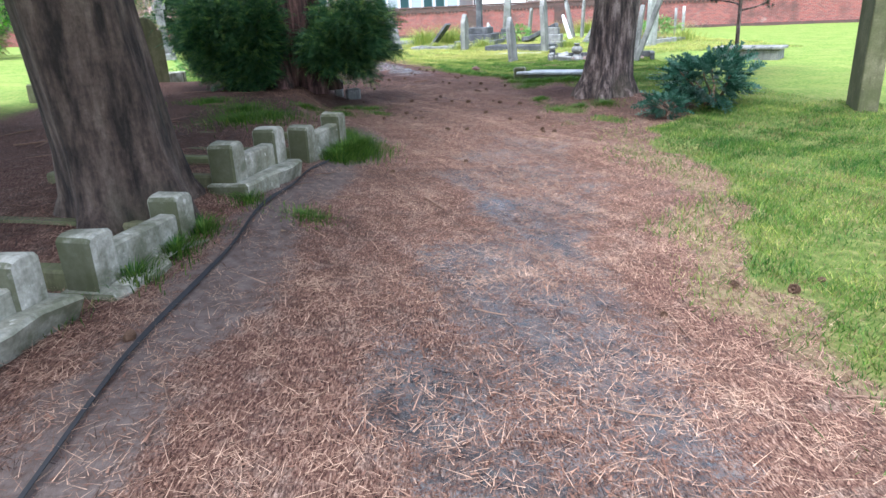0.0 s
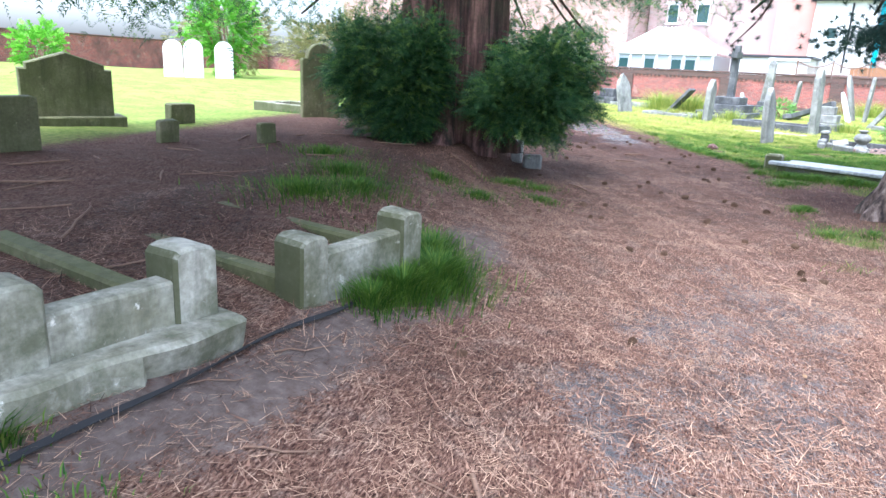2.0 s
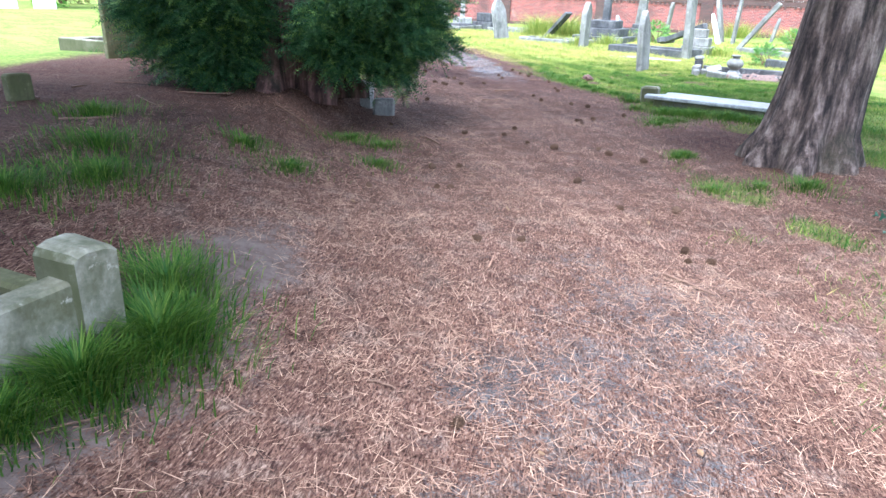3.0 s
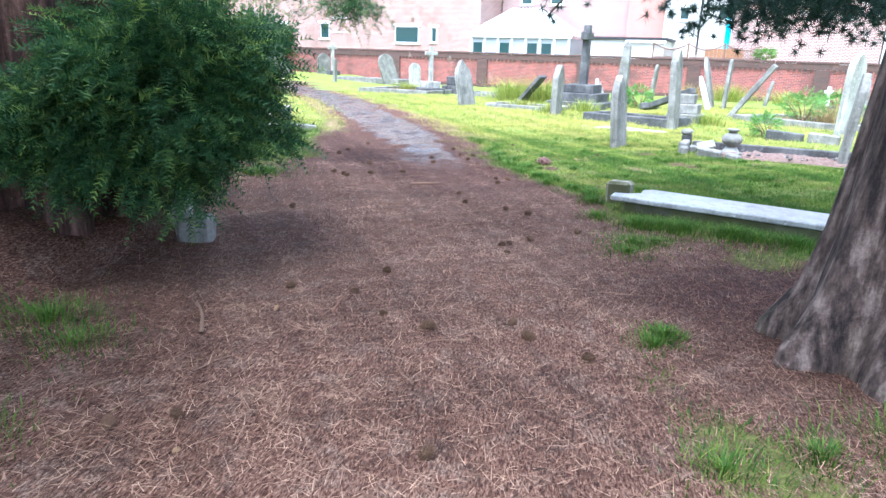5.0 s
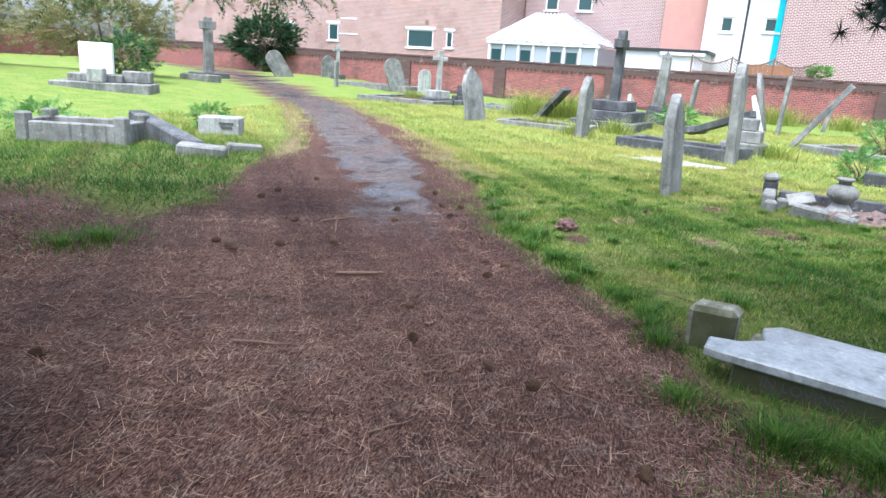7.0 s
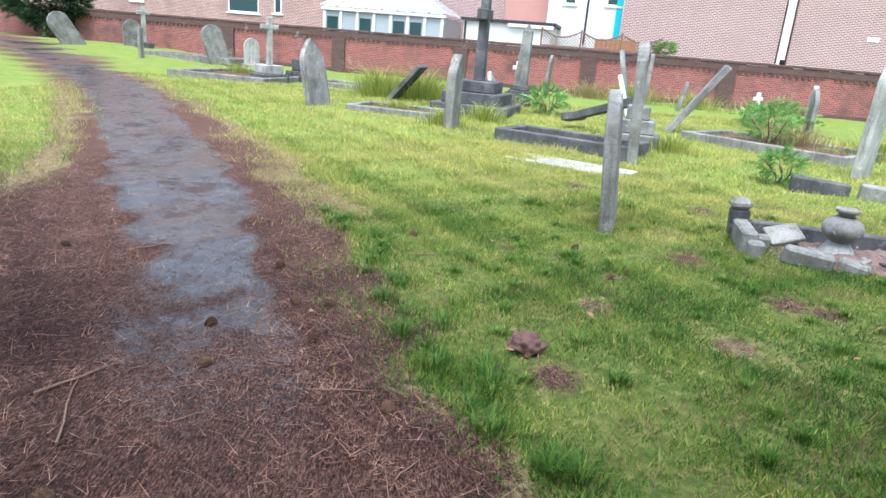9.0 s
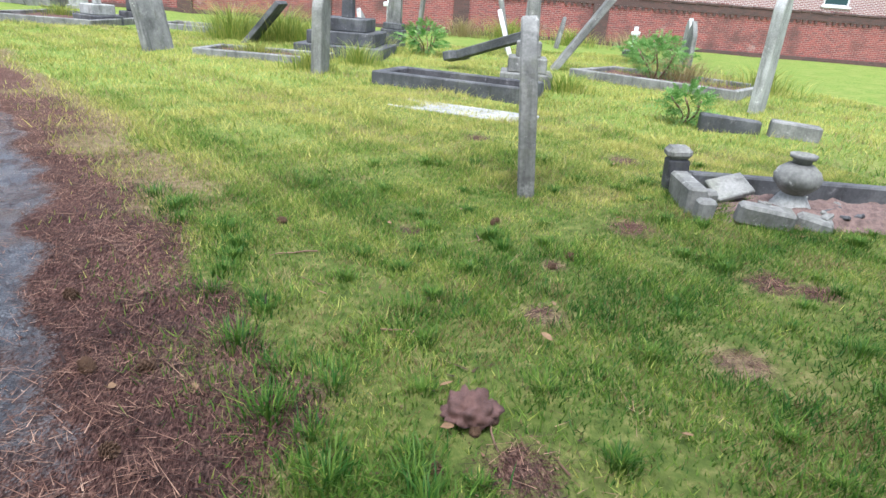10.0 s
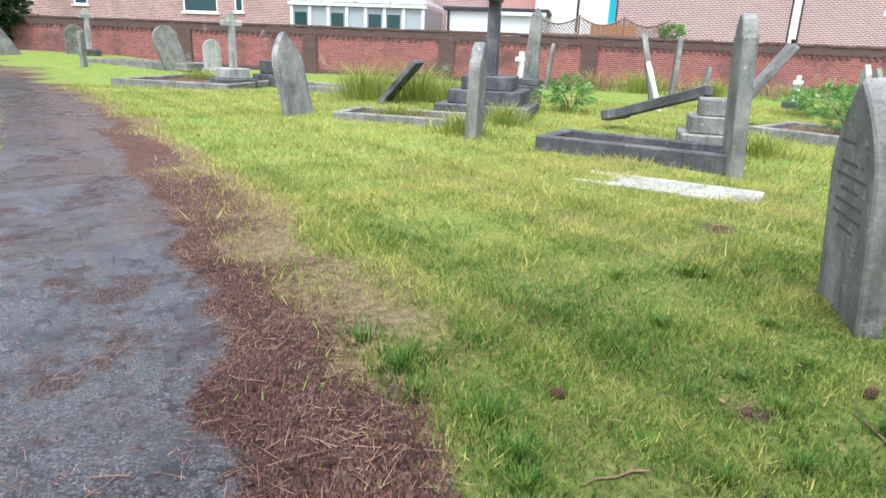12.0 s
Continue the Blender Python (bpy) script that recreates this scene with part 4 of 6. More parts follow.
def field_graves():
    k = kerb_grave(2.1, 27.75, 2.6, 1.2, 0.22, STONE_DARK, "dark kerbed grave with heavy carved side rails", yaw=-36, t=0.18)
    kerb_grave(-0.94, 30.7, 2.4, 1.5, 0.13, STONE_GREY, "low kerbed grave filled with long grass", yaw=-19)
    kerb_grave(-7.2, 37.4, 3.4, 3.4, 0.2, STONE_GREY, "wide kerbed grave plot with cracked rails", yaw=-17)
    kerb_grave(-2.9, 38.1, 2.4, 1.4, 0.18, STONE_GREY, "low grey kerbed grave in grass", yaw=-30)
    kerb_grave(6.7, 30.2, 3.5, 2.2, 0.18, STONE_GREY, "long low kerbed grave in weeds", yaw=-53)
    kerb_grave(-11.0, 45.6, 4.2, 1.4, 0.15, STONE_GREY, "low kerbed grave by the wall", yaw=-17)
    kerb_grave(-15.0, 37.8, 1.5, 0.8, 0.22, STONE_GREY, "small mossy kerbed grave", yaw=-12)
    g = thing("flat_ledger", Matrix.Translation(on(2.95, 25.2, 0.0)) @ pose(0, 0, 0, 0, 0, -36), "pale flat ledger stone level with the grass", "ledger stone")
    part("slab", roughen(box(-0.95, 0.95, -0.36, 0.36, -0.05, 0.03, 0.012), 0.01, 3), STONE_PALE, g)
    d = thing("memorial_blocks", Matrix.Translation(on(-3.1, 39.0)) @ pose(0, 0, 0, 0, 0, -30), "two dark stone blocks stacked on a plot", "stone blocks")
    part("lower_block", box(-0.6, 0.6, -0.3, 0.3, -0.05, 0.35, 0.02), STONE_DARK, d)
    part("upper_block", box(-0.42, 0.42, -0.2, 0.2, 0.35, 0.75, 0.03), STONE_DARK, d)
    # loose blocks
    for x, y, w, yaw in ((6.35, 24.3, 0.75, -25), (7.0, 23.85, 0.6, -32)):
        b = thing("broken_kerb_block", Matrix.Translation(on(x, y)) @ pose(0, 0, 0, 0, 3, yaw), "broken grey kerb block lying in the grass", "stone block", "loose kerb blocks")
        part("block", roughen(box(-w / 2, w / 2, -0.12, 0.12, -0.05, 0.2, 0.02), 0.012, 4, x), STONE_DARK if w > 0.7 else STONE_GREY, b)
    # broken plot with an urn
    rng = random.Random(63)
    here = Matrix.Translation(on(3.74, 21.45)) @ pose(0, 0, 0, 0, 0, -17)
    g = thing("kerbed_grave", here, "broken kerbed grave open on one side and strewn with rubble", "grave", "kerbed graves")
    part("side_rail", roughen(box(0.1, 3.0, -0.06, 0.06, -0.1, 0.17, 0.015), 0.008, 3), STONE_DARK, g, "long dark side rail")
    part("end_rail", roughen(box(-0.07, 0.07, -0.62, -0.09, -0.1, 0.19, 0.02), 0.012, 4), STONE_GREY, g, "grey end rail broken off short")
    part("end_rail", roughen(box(2.9, 3.03, -0.95, -0.07, -0.1, 0.17, 0.02), 0.012, 4), STONE_DARK, g)
    bm = bmesh.new()
    bmesh.ops.create_grid(bm, x_segments=60, y_segments=24, size=0.5)
    for v in bm.verts:
        u, w = v.co.x * 2, v.co.y * 2
        v.co = Vector((1.5 + v.co.x * 2.85, -0.4 + v.co.y * 0.72, -0.05 + 0.12 * (1 - u ** 4) * (1 - w ** 4) + 0.05 * noise.noise(v.co * 14) + 0.03 * noise.noise(v.co * 31)))
    part("fill", bm, plain_mat("pinkish_rubble_soil", (0.15, 0.1, 0.085), 0.95, vary=0.6, scale=22, relief=1.0), g, "pinkish soil and dead needles", shade=True)
    for k in range(46):
        a, x, y = rng.uniform(0.015, 0.05), rng.uniform(0.15, 2.7), rng.uniform(-0.7, -0.12)
        r = thing("rubble_stone", here @ pose(x, y, 0.06, rng.uniform(0, 40), rng.uniform(0, 40), rng.uniform(0, 360)), "small broken stone lying on grave soil", "stone", "rubble of the broken plot")
        part("stone", roughen(box(-a, a, -a * 0.7, a * 0.7, -a * 0.5, a * 0.5, a * 0.25), a * 0.3, 30, x), rng.choice((STONE_DARK, STONE_GREY)), r)
    u = thing("stone_urn", here @ pose(0.78, -0.4, 0.06, 3, 0, 0), "round grey stone urn with a moulded neck", "urn")
    part("foot", lathe([(0.15, -0.06), (0.15, 0.0), (0.125, 0.04), (0.085, 0.1)], 28), STONE_PALE, u, "flared pale foot", shade=True)
    part("body", lathe([(0.085, 0.1), (0.12, 0.13), (0.165, 0.18), (0.175, 0.23), (0.15, 0.28), (0.1, 0.32), (0.07, 0.335)], 28), STONE_GREY, u, shade=True)
    part("neck", lathe([(0.07, 0.335), (0.066, 0.36), (0.095, 0.375), (0.1, 0.4), (0.075, 0.405), (0.05, 0.37)], 28), STONE_GREY, u, shade=True)
    c = thing("kerb_post", here @ pose(0, 0, 0, 0, -3, 0), "square dark kerb post with a rounded worn cap", "stone post")
    part("shaft", roughen(box(-0.085, 0.085, -0.085, 0.085, -0.1, 0.27, 0.015), 0.006, 4), STONE_DARK, c)
    part("cap", roughen(box(-0.1, 0.1, -0.1, 0.1, 0.27, 0.37, 0.035), 0.006, 4), STONE_GREY, c)
    t = thing("fallen_tablet", here @ pose(0.36, -0.25, 0.12, 24, -14, 12), "grey fallen tablet propped on rubble", "stone slab")
    part("slab", roughen(box(-0.16, 0.15, -0.12, 0.12, -0.025, 0.025, 0.01), 0.012, 5), STONE_GREY, t)
    for x, y, a, b, h, yaw in ((0.46, -0.72, 0.2, 0.07, 0.12, -6), (0.14, -0.4, 0.06, 0.06, 0.13, 25), (0.85, -0.7, 0.12, 0.08, 0.06, -20), (0.03, -0.68, 0.07, 0.06, 0.13, 12)):
        r = thing("rubble_block", here @ pose(x, y, 0, 4, 5, yaw), "broken block of grey stone rubble", "stone block", "rubble of the broken plot")
        part("block", roughen(box(-a, a, -b, b, -0.05, h, 0.025), 0.018, 5, x), STONE_GREY, r)
    # raised slab by the path
    s = thing("table_slab", Matrix.Translation(on(1.86, 15.6, 0.0)) @ pose(0, 0, 0, 0, 0, -25.5), "long raised ledger slab wet with rain and needle-strewn", "ledger stone")
    bm = plate([(0.02, 0.0), (0.1, -0.02), (2.35, 0.0), (2.35, 0.6), (0.28, 0.6), (0.2, 0.5), (0.24, 0.3), (0.14, 0.2), (0.0, 0.16)], 0.055, 0.01)
    bmesh.ops.transform(bm, matrix=Matrix(((0, 1, 0, 0), (0, 0, 1, 0), (1, 0, 0, 0.165), (0, 0, 0, 1))), verts=bm.verts[:])
    part("slab", roughen(bm, 0.005, 3), SLAB_WET, s, "smooth wet grey top slab with a broken corner")
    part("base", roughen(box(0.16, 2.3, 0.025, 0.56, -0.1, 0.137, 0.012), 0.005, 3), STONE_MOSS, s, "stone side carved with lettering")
    face = bpy.data.curves.new("inscription", "FONT")
    face.body, face.size, face.extrude = "IN LOVING", 0.075, 0.002
    words = bpy.data.objects.new("inscription", face)
    me = bpy.data.meshes.new_from_object(words)
    bpy.data.objects.remove(words)
    me.materials.clear()
    me.materials.append(LETTER)
    carved = new("inscription", me)
    carved.parent = s
    carved.matrix_basis = pose(0.3, 0.017, 0.055, 90, 0, 0)
    tagged(carved, "dark carved words on the slab side")
    b = thing("broken_vase", Matrix.Translation(on(2.02, 16.06, 0.0)) @ pose(0, 0, 0, 0, 0, -22), "mossy broken stone block beside the slab", "stone block")
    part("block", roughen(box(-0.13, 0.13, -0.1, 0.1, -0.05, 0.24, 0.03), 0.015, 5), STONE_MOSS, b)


field_graves()


def left_graves():
    """Plots beside the path under the trees, and beyond it."""
    def plot(x, y, z, width, h, rail, footing, yaw, label, length=1.7, seed=0):
        """A kerbed plot whose front runs width metres along the path from the post at (x, y)."""
        g = thing("kerbed_grave", Matrix.Translation(Vector((x, y, z))) @ pose(0, 0, 0, 0, 0, yaw), label, "grave", "mossy kerbed graves by the path")
        if footing:
            bm = box(-0.22, 0.12, -0.05, width + 0.06, -0.2, footing, 0.02)
            bmesh.ops.subdivide_edges(bm, edges=[e for e in bm.edges if abs(e.verts[0].co.y - e.verts[1].co.y) > 0.4], cuts=9)
            for v in bm.verts:
                if v.co.x > 0.05:
                    v.co.x += 0.05 * noise.noise(Vector((v.co.y * 4 + seed, 0.3, v.co.z * 3))) - 0.1 * smooth(0.55, 0.62, v.co.y / width) * (v.co.z < footing * 0.6)
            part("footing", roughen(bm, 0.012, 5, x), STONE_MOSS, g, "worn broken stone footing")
        f = footing
        for py in (0.0, width - 0.19):
            top = [(py, f - 0.2), (py + 0.19, f - 0.2), (py + 0.19, h - 0.035), (py + 0.17, h - 0.012), (py + 0.13, h), (py + 0.06, h), (py + 0.02, h - 0.012), (py, h - 0.035)]
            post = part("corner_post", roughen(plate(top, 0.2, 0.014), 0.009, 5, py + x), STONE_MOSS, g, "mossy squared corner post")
            post.location = (-0.1, 0, 0)
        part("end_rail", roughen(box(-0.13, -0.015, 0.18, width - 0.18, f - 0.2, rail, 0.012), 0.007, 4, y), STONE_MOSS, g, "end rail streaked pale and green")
        for py in (0.02, width - 0.16):
            part("side_rail", roughen(box(-length, -0.19, py, py + 0.11, -0.1, 0.6 * rail, 0.016), 0.016, 4, y + py), STONE_OLIVE, g, "sunken side rail dark with algae")
        return g
    plot(-2.06, 2.02, 0.3, 0.95, 0.32, 0.2, 0.08, -12, "mossy stone kerbed grave at the path edge", seed=1)
    plot(-1.8, 3.24, 0.24, 0.95, 0.33, 0.22, 0.03, -13, "low kerbed grave with squared posts beside a trunk", length=1.9, seed=2)
    plot(-1.5, 4.8, 0.3, 0.84, 0.43, 0.31, 0.14, -15, "stone kerbed grave with mossy posts on a broken footing", seed=3)
    plot(-1.2, 6.1, 0.28, 0.98, 0.35, 0.25, 0.0, -14, "low stone kerbed grave edged with lush grass", seed=4)
    headstone(-7.7, 10.7, 1.15, 1.0, 3, "peak", STONE_OLIVE, "broad olive-stained headstone with a stepped peak", t=0.16, base=True, yaw=GRAVE - 10)
    headstone(-6.1, 14.9, 0.75, 1.35, 0, "shoulder", STONE_OLIVE, "algae-green headstone with a rounded shouldered top", t=0.13, yaw=GRAVE - 15)
    headstone(-6.9, 12.0, 0.4, 0.3, 2, "flat", STONE_OLIVE, "stub of a broken mossy headstone", t=0.2)
    headstone(-5.3, 9.9, 0.24, 0.26, 4, "flat", STONE_OLIVE, "small mossy marker stone", t=0.12)
    headstone(-4.4, 10.6, 0.22, 0.24, -3, "flat", STONE_OLIVE, "low mossy marker stone", t=0.12)
    headstone(-6.0, 8.1, 1.1, 0.55, 0, "flat", STONE_OLIVE, "long dark mossy kerb stone", t=0.2)
    for x, y in ((-19.6, 26.6), (-18.9, 27.0), (-18.3, 28.2)):
        headstone(x, y, 0.75, 1.5, 0, "round", STONE_WHITE, "white rounded headstone in sunlight", t=0.14, yaw=-40)
    kerb_grave(-9.2, 17.2, 2.6, 1.2, 0.25, STONE_MOSS, "mossy kerbed grave under branches", yaw=-14)
    # plots left of the path further on
    kerb_grave(-7.1, 20.9, 1.6, 0.85, 0.3, STONE_GREY, "grey kerbed grave with carved end posts", yaw=12, posts=True)
    d = thing("dark_ledger", Matrix.Translation(on(-5.3, 21.9)) @ pose(0, 0, 0, 0, 9, -30), "dark tilted ledger slab sunk in grass", "ledger stone")
    part("slab", roughen(box(-1.0, 0.95, -0.14, 0.14, -0.12, 0.26, 0.02), 0.01, 3), STONE_DARK, d)
    b = thing("inscribed_block", Matrix.Translation(on(-5.2, 23.5)) @ pose(0, 0, 0, 0, 0, 15), "pale stone block with carved lettering", "stone block")
    part("block", roughen(box(-0.36, 0.36, -0.22, 0.22, -0.05, 0.32, 0.02), 0.008, 3), STONE_PALE, b)
    for k, ln in enumerate((0.13, 0.1)):
        part("inscription_line", box(0.14 - ln, 0.14 + ln, -0.235, -0.222, 0.2 - 0.07 * k, 0.235 - 0.07 * k), LETTER, b)
    for x, y, a, b2, h, yaw in ((-4.1, 20.95, 0.34, 0.14, 0.15, 22), (-3.85, 21.75, 0.26, 0.08, 0.12, 38)):
        r = thing("fallen_kerb_block", Matrix.Translation(on(x, y)) @ pose(0, 0, 0, 3, 4, yaw), "pale broken kerb block in grass", "stone block", "loose kerb blocks")
        part("block", roughen(box(-a, a, -b2, b2, -0.05, h, 0.025), 0.015, 4, x), STONE_GREY, r)
    w = thing("white_memorial", Matrix.Translation(on(-12.9, 30.2)) @ pose(0, 0, 0, 0, 0, 22), "white headstone on a broad grey stepped base", "headstone")
    part("white_stone", roughen(box(-0.46, 0.46, -0.08, 0.1, 0.42, 1.32, 0.02), 0.004, 4), STONE_WHITE, w, "plain white upright stone")
    part("base", roughen(box(-0.75, 0.75, -0.3, 0.35, 0.2, 0.42, 0.02), 0.008, 3), STONE_GREY, w)
    part("lower_step", roughen(box(-1.1, 1.6, -0.8, 0.6, -0.1, 0.2, 0.02), 0.01, 3), STONE_GREY, w)
    part("side_block", roughen(box(-0.1, 0.35, -0.75, -0.35, 0.2, 0.6, 0.03), 0.01, 3), STONE_PALE, w)
    part("side_block", roughen(box(0.7, 1.5, -0.1, 0.3, 0.2, 0.55, 0.03), 0.01, 3), STONE_GREY, w)
    y = thing("rough_block", Matrix.Translation(on(-1.62, 13.42)) @ pose(0, 0, 0, 0, 0, 15), "pale rough stone block at the foot of the yew", "stone block")
    part("block", roughen(box(-0.14, 0.14, -0.1, 0.1, -0.04, 0.2, 0.03), 0.012, 5), STONE_GREY, y)
    y = thing("rough_block", Matrix.Translation(on(-1.95, 13.75)) @ pose(0, 0, 0, 0, 0, 5), "pale upright broken stone under the yew", "stone block")
    part("block", roughen(box(-0.08, 0.1, -0.07, 0.07, -0.04, 0.34, 0.03), 0.02, 6), STONE_PALE, y)


left_graves()


# ---- trees and shrubs ----
def sprays(pts, axes, length, pairs, leaf, width, droop, rng, spread=0.85, flat=0.6):
    """Many leafy twigs at once: a pair of small blades at each step along each twig."""
    n = len(pts)
    axes = axes / np.maximum(np.linalg.norm(axes, axis=1, keepdims=True), 1e-6)
    r = rng.normal(size=(n, 3))
    r[:, 2] *= 1 - flat
    s = np.cross(axes, np.cross(r, axes))
    s /= np.maximum(np.linalg.norm(s, axis=1, keepdims=True), 1e-6)
    L = length * rng.uniform(0.6, 1.25, (n, 1))
    tone = np.clip(rng.normal(0.42, 0.22, n), 0, 1)
    V, T = [], []
    for k in range(pairs):
        f = (k + 0.5) / pairs
        base = pts + axes * L * f + np.array([0, 0, -1.0]) * droop * L * f * f
        for sg in (-1, 1):
            d = axes * (0.55 + 0.3 * f) + s * sg * spread + rng.normal(size=(n, 3)) * 0.22
            d /= np.linalg.norm(d, axis=1, keepdims=True)
            ll = leaf * rng.uniform(0.7, 1.2, (n, 1)) * (1.1 - 0.5 * f)
            w = axes * width * 0.5
            tip = base + d * ll
            V.append(np.stack([base - w, base + w, tip + w * 0.3, tip - w * 0.3], 1))
            T.append(np.repeat((tone + rng.normal(0, 0.12, n))[:, None], 4, 1))
    v, t = np.concatenate(V).reshape(-1, 3), np.concatenate(T).reshape(-1)
    return v, np.arange(len(v)).reshape(-1, 4), {"tone": t}


def foliage(name, parent, material, pts, axes, label="", length=0.22, pairs=7, leaf=0.055, width=0.016, droop=0.35, seed=1, spread=0.85, inv=None):
    v, f, a = sprays(np.asarray(pts), np.asarray(axes), length, pairs, leaf, width, droop, np.random.default_rng(seed), spread)
    if parent is not None:
        v = v - np.array(parent.matrix_basis.translation)
    ob = new(name, mesh_of(name, v, f, material, a))
    ob.parent = parent
    return tagged(ob, label)


def shell(rng, n, centre, radii, inner=0.55, low=-1.0):
    """Points in an uneven shell, with the outward way at each."""
    d = rng.normal(size=(int(n * 1.6) + 8, 3))
    d /= np.linalg.norm(d, axis=1, keepdims=True)
    d = d[d[:, 2] > low][:n]
    lump = 0.82 + 0.22 * np.sin(4.1 * d[:, 0] + 2 * centre[0]) * np.sin(3.7 * d[:, 1] + centre[1]) + 0.14 * np.sin(7 * d[:, 2] + 5 * d[:, 0])
    r = rng.uniform(inner, 1.0, (len(d), 1)) ** 0.6 * lump[:, None]
    return np.array(centre) + d * r * np.array(radii), d * np.array([1, 1, 0.6]) + np.array([0, 0, -0.15])


def joined(*sets):
    return np.concatenate([s[0] for s in sets]), np.concatenate([s[1] for s in sets])


def trunk(parent, x0, lean, r0, r1, h, bark, flare=1.5, seg=28, flute=0.07, flutes=7, seed=0.0, name="trunk"):
    pts, rad = [], []
    for k in range(19):
        z = -0.15 + h * (k / 18) ** 1.35
        pts.append((lean[0] * z, lean[1] * z, z))
        rad.append((r0 + (r1 - r0) * z / h) * (1 + (flare - 1) * math.exp(-max(z, 0) / 0.22)))
    bm = bmesh.new()
    rings = []
    for p, r in zip(pts, rad):
        low = math.exp(-max(p[2], 0) / 0.3)
        ring = []
        for i in range(seg):
            a = 2 * math.pi * i / seg
            q = r * (1 + (flute + 0.16 * low) * math.sin(flutes * a + seed + 0.25 * p[2]) + 0.4 * flute * math.sin((flutes * 2 + 3) * a + 2 * seed) + 0.5 * flute * noise.noise(Vector((2.5 * math.cos(a), 2.5 * math.sin(a), p[2] * 1.2 + seed))))
            ring.append(bm.verts.new((p[0] + q * math.cos(a), p[1] + q * math.sin(a), p[2])))
        rings.append(ring)
    for a, b in zip(rings, rings[1:]):
        for i in range(seg):
            bm.faces.new((a[i], a[(i + 1) % seg], b[(i + 1) % seg], b[i]))
    bm.faces.new(rings[-1])
    return part(name, bm, bark, parent, shade=True)


def limb(parent, a, b, r, bark, sag=0.3, name="limb"):
    a, b = Vector(a), Vector(b)
    pts = []
    for k in range(7):
        f = k / 6
        p = a.lerp(b, f) + Vector((0.06 * math.sin(5 * f + a.x), 0.06 * math.cos(4 * f + b.x), -sag * f * f + sag * f))
        pts.append(p)
    return part(name, tube(pts, [r * (1 - 0.8 * k / 6) + 0.006 for k in range(7)], 8), bark, parent, shade=True)


def yew_tree():
    t = thing("yew_tree", Matrix.Translation(on(-2.95, 13.25)), "old dark yew with fluted reddish trunk and low dense foliage", "tree")
    rng = np.random.default_rng(11)
    trunk(t, 0, (0.02, 0.02), 0.76, 0.6, 5.0, YEW_BARK, 1.2, 64, 0.12, 9, 0.7)
    for b in ((-3.4, -1.4, 3.0), (-3.0, 1.8, 3.3), (2.6, -0.6, 3.2), (2.2, 2.4, 3.2), (0.3, 3.6, 3.3), (-0.4, -3.0, 3.4)):
        limb(t, (b[0] * 0.1, b[1] * 0.1, 2.6), b, 0.16, YEW_BARK)
    low = joined(shell(rng, 8600, (-1.55, 13.0, 1.2), (0.92, 1.02, 0.85), 0.15), shell(rng, 7600, (-3.85, 12.8, 1.3), (1.0, 1.0, 1.0), 0.15),
                 shell(rng, 2200, (-3.1, 14.4, 1.5), (1.2, 0.8, 1.1), 0.3), shell(rng, 2600, (-3.1, 12.35, 1.35), (0.55, 0.4, 0.85), 0.2), shell(rng, 1500, (-2.0, 12.45, 1.0), (0.4, 0.4, 0.5), 0.2), shell(rng, 2600, (-3.3, 12.3, 0.85), (0.6, 0.35, 0.6), 0.2))
    low = (low[0], low[1] * np.array([1, 1, 0.35]) + rng.normal(size=low[1].shape) * 0.35)
    foliage("lower_foliage", t, YEW_LEAF, *low, "dense dark green yew sprays", seed=3, length=0.23, pairs=8, leaf=0.05, width=0.015, droop=0.15)
    n = 4300
    a, q = rng.uniform(0, 2 * math.pi, n), np.sqrt(rng.uniform(0.02, 1, n))
    x, y = -2.6 + 4.7 * q * np.cos(a), 13.5 + 4.7 * q * np.sin(a)
    hang = field_noise(x, y, 1.9, 3.0)
    z = 2.35 + 0.5 * hang + rng.uniform(0, 1, n) ** 1.6 * 2.8 - 0.45 * smooth(3.4, 4.7, 4.7 * q) * (hang < 0.5)
    keep = ~((x > -0.5) & ((y < 12.4) | (y > 15.0))) & (x < 0.9) & (rng.uniform(0, 1, n) < 0.35 + hang)
    pts = np.stack([x, y, z], 1)[keep]
    ax = np.stack([np.cos(a) * 0.8, np.sin(a) * 0.8, rng.normal(-0.1, 0.3, n)], 1)[keep]
    foliage("crown", t, YEW_LEAF, pts, ax, "spreading drooping yew branches", seed=5, length=0.36, pairs=9, leaf=0.08, width=0.024, droop=0.3)
    # drooping outer branches
    ends = []
    for k, (ex, ey, ez) in enumerate(((-3.6, 16.3, 2.0), (-2.7, 17.3, 2.05), (-1.6, 18.0, 2.0), (-1.95, 18.4, 2.1), (-3.3, 15.9, 2.1), (-5.4, 13.2, 1.9), (-6.2, 10.6, 1.95), (-4.9, 11.4, 2.15), (-0.35, 13.9, 2.45), (0.35, 14.6, 2.5), (-3.9, 18.2, 2.0), (-6.6, 12.4, 2.1))):
        limb(t, (0.2 * (ex + 2.95), 0.2 * (ey - 13.25), 3.0), (ex + 2.95, ey - 13.25, ez - 0.15), 0.05, YEW_BARK, 0.5, "hanging_branch")
        m = 260 if k in (2, 3) else 170
        d = rng.normal(size=(m, 3)) * np.array([0.42, 0.42, 0.22]) * (0.55 if k in (2, 3) else 1.0) + np.array([ex, ey, ez + 0.2])
        ends.append((d, rng.normal(size=(m, 3)) * np.array([0.8, 0.8, 0.4]) + np.array([0, 0, -0.3])))
    foliage("hanging_foliage", t, YEW_LEAF, *joined(*ends), seed=8, length=0.2, pairs=8, leaf=0.045, width=0.014, droop=0.4)


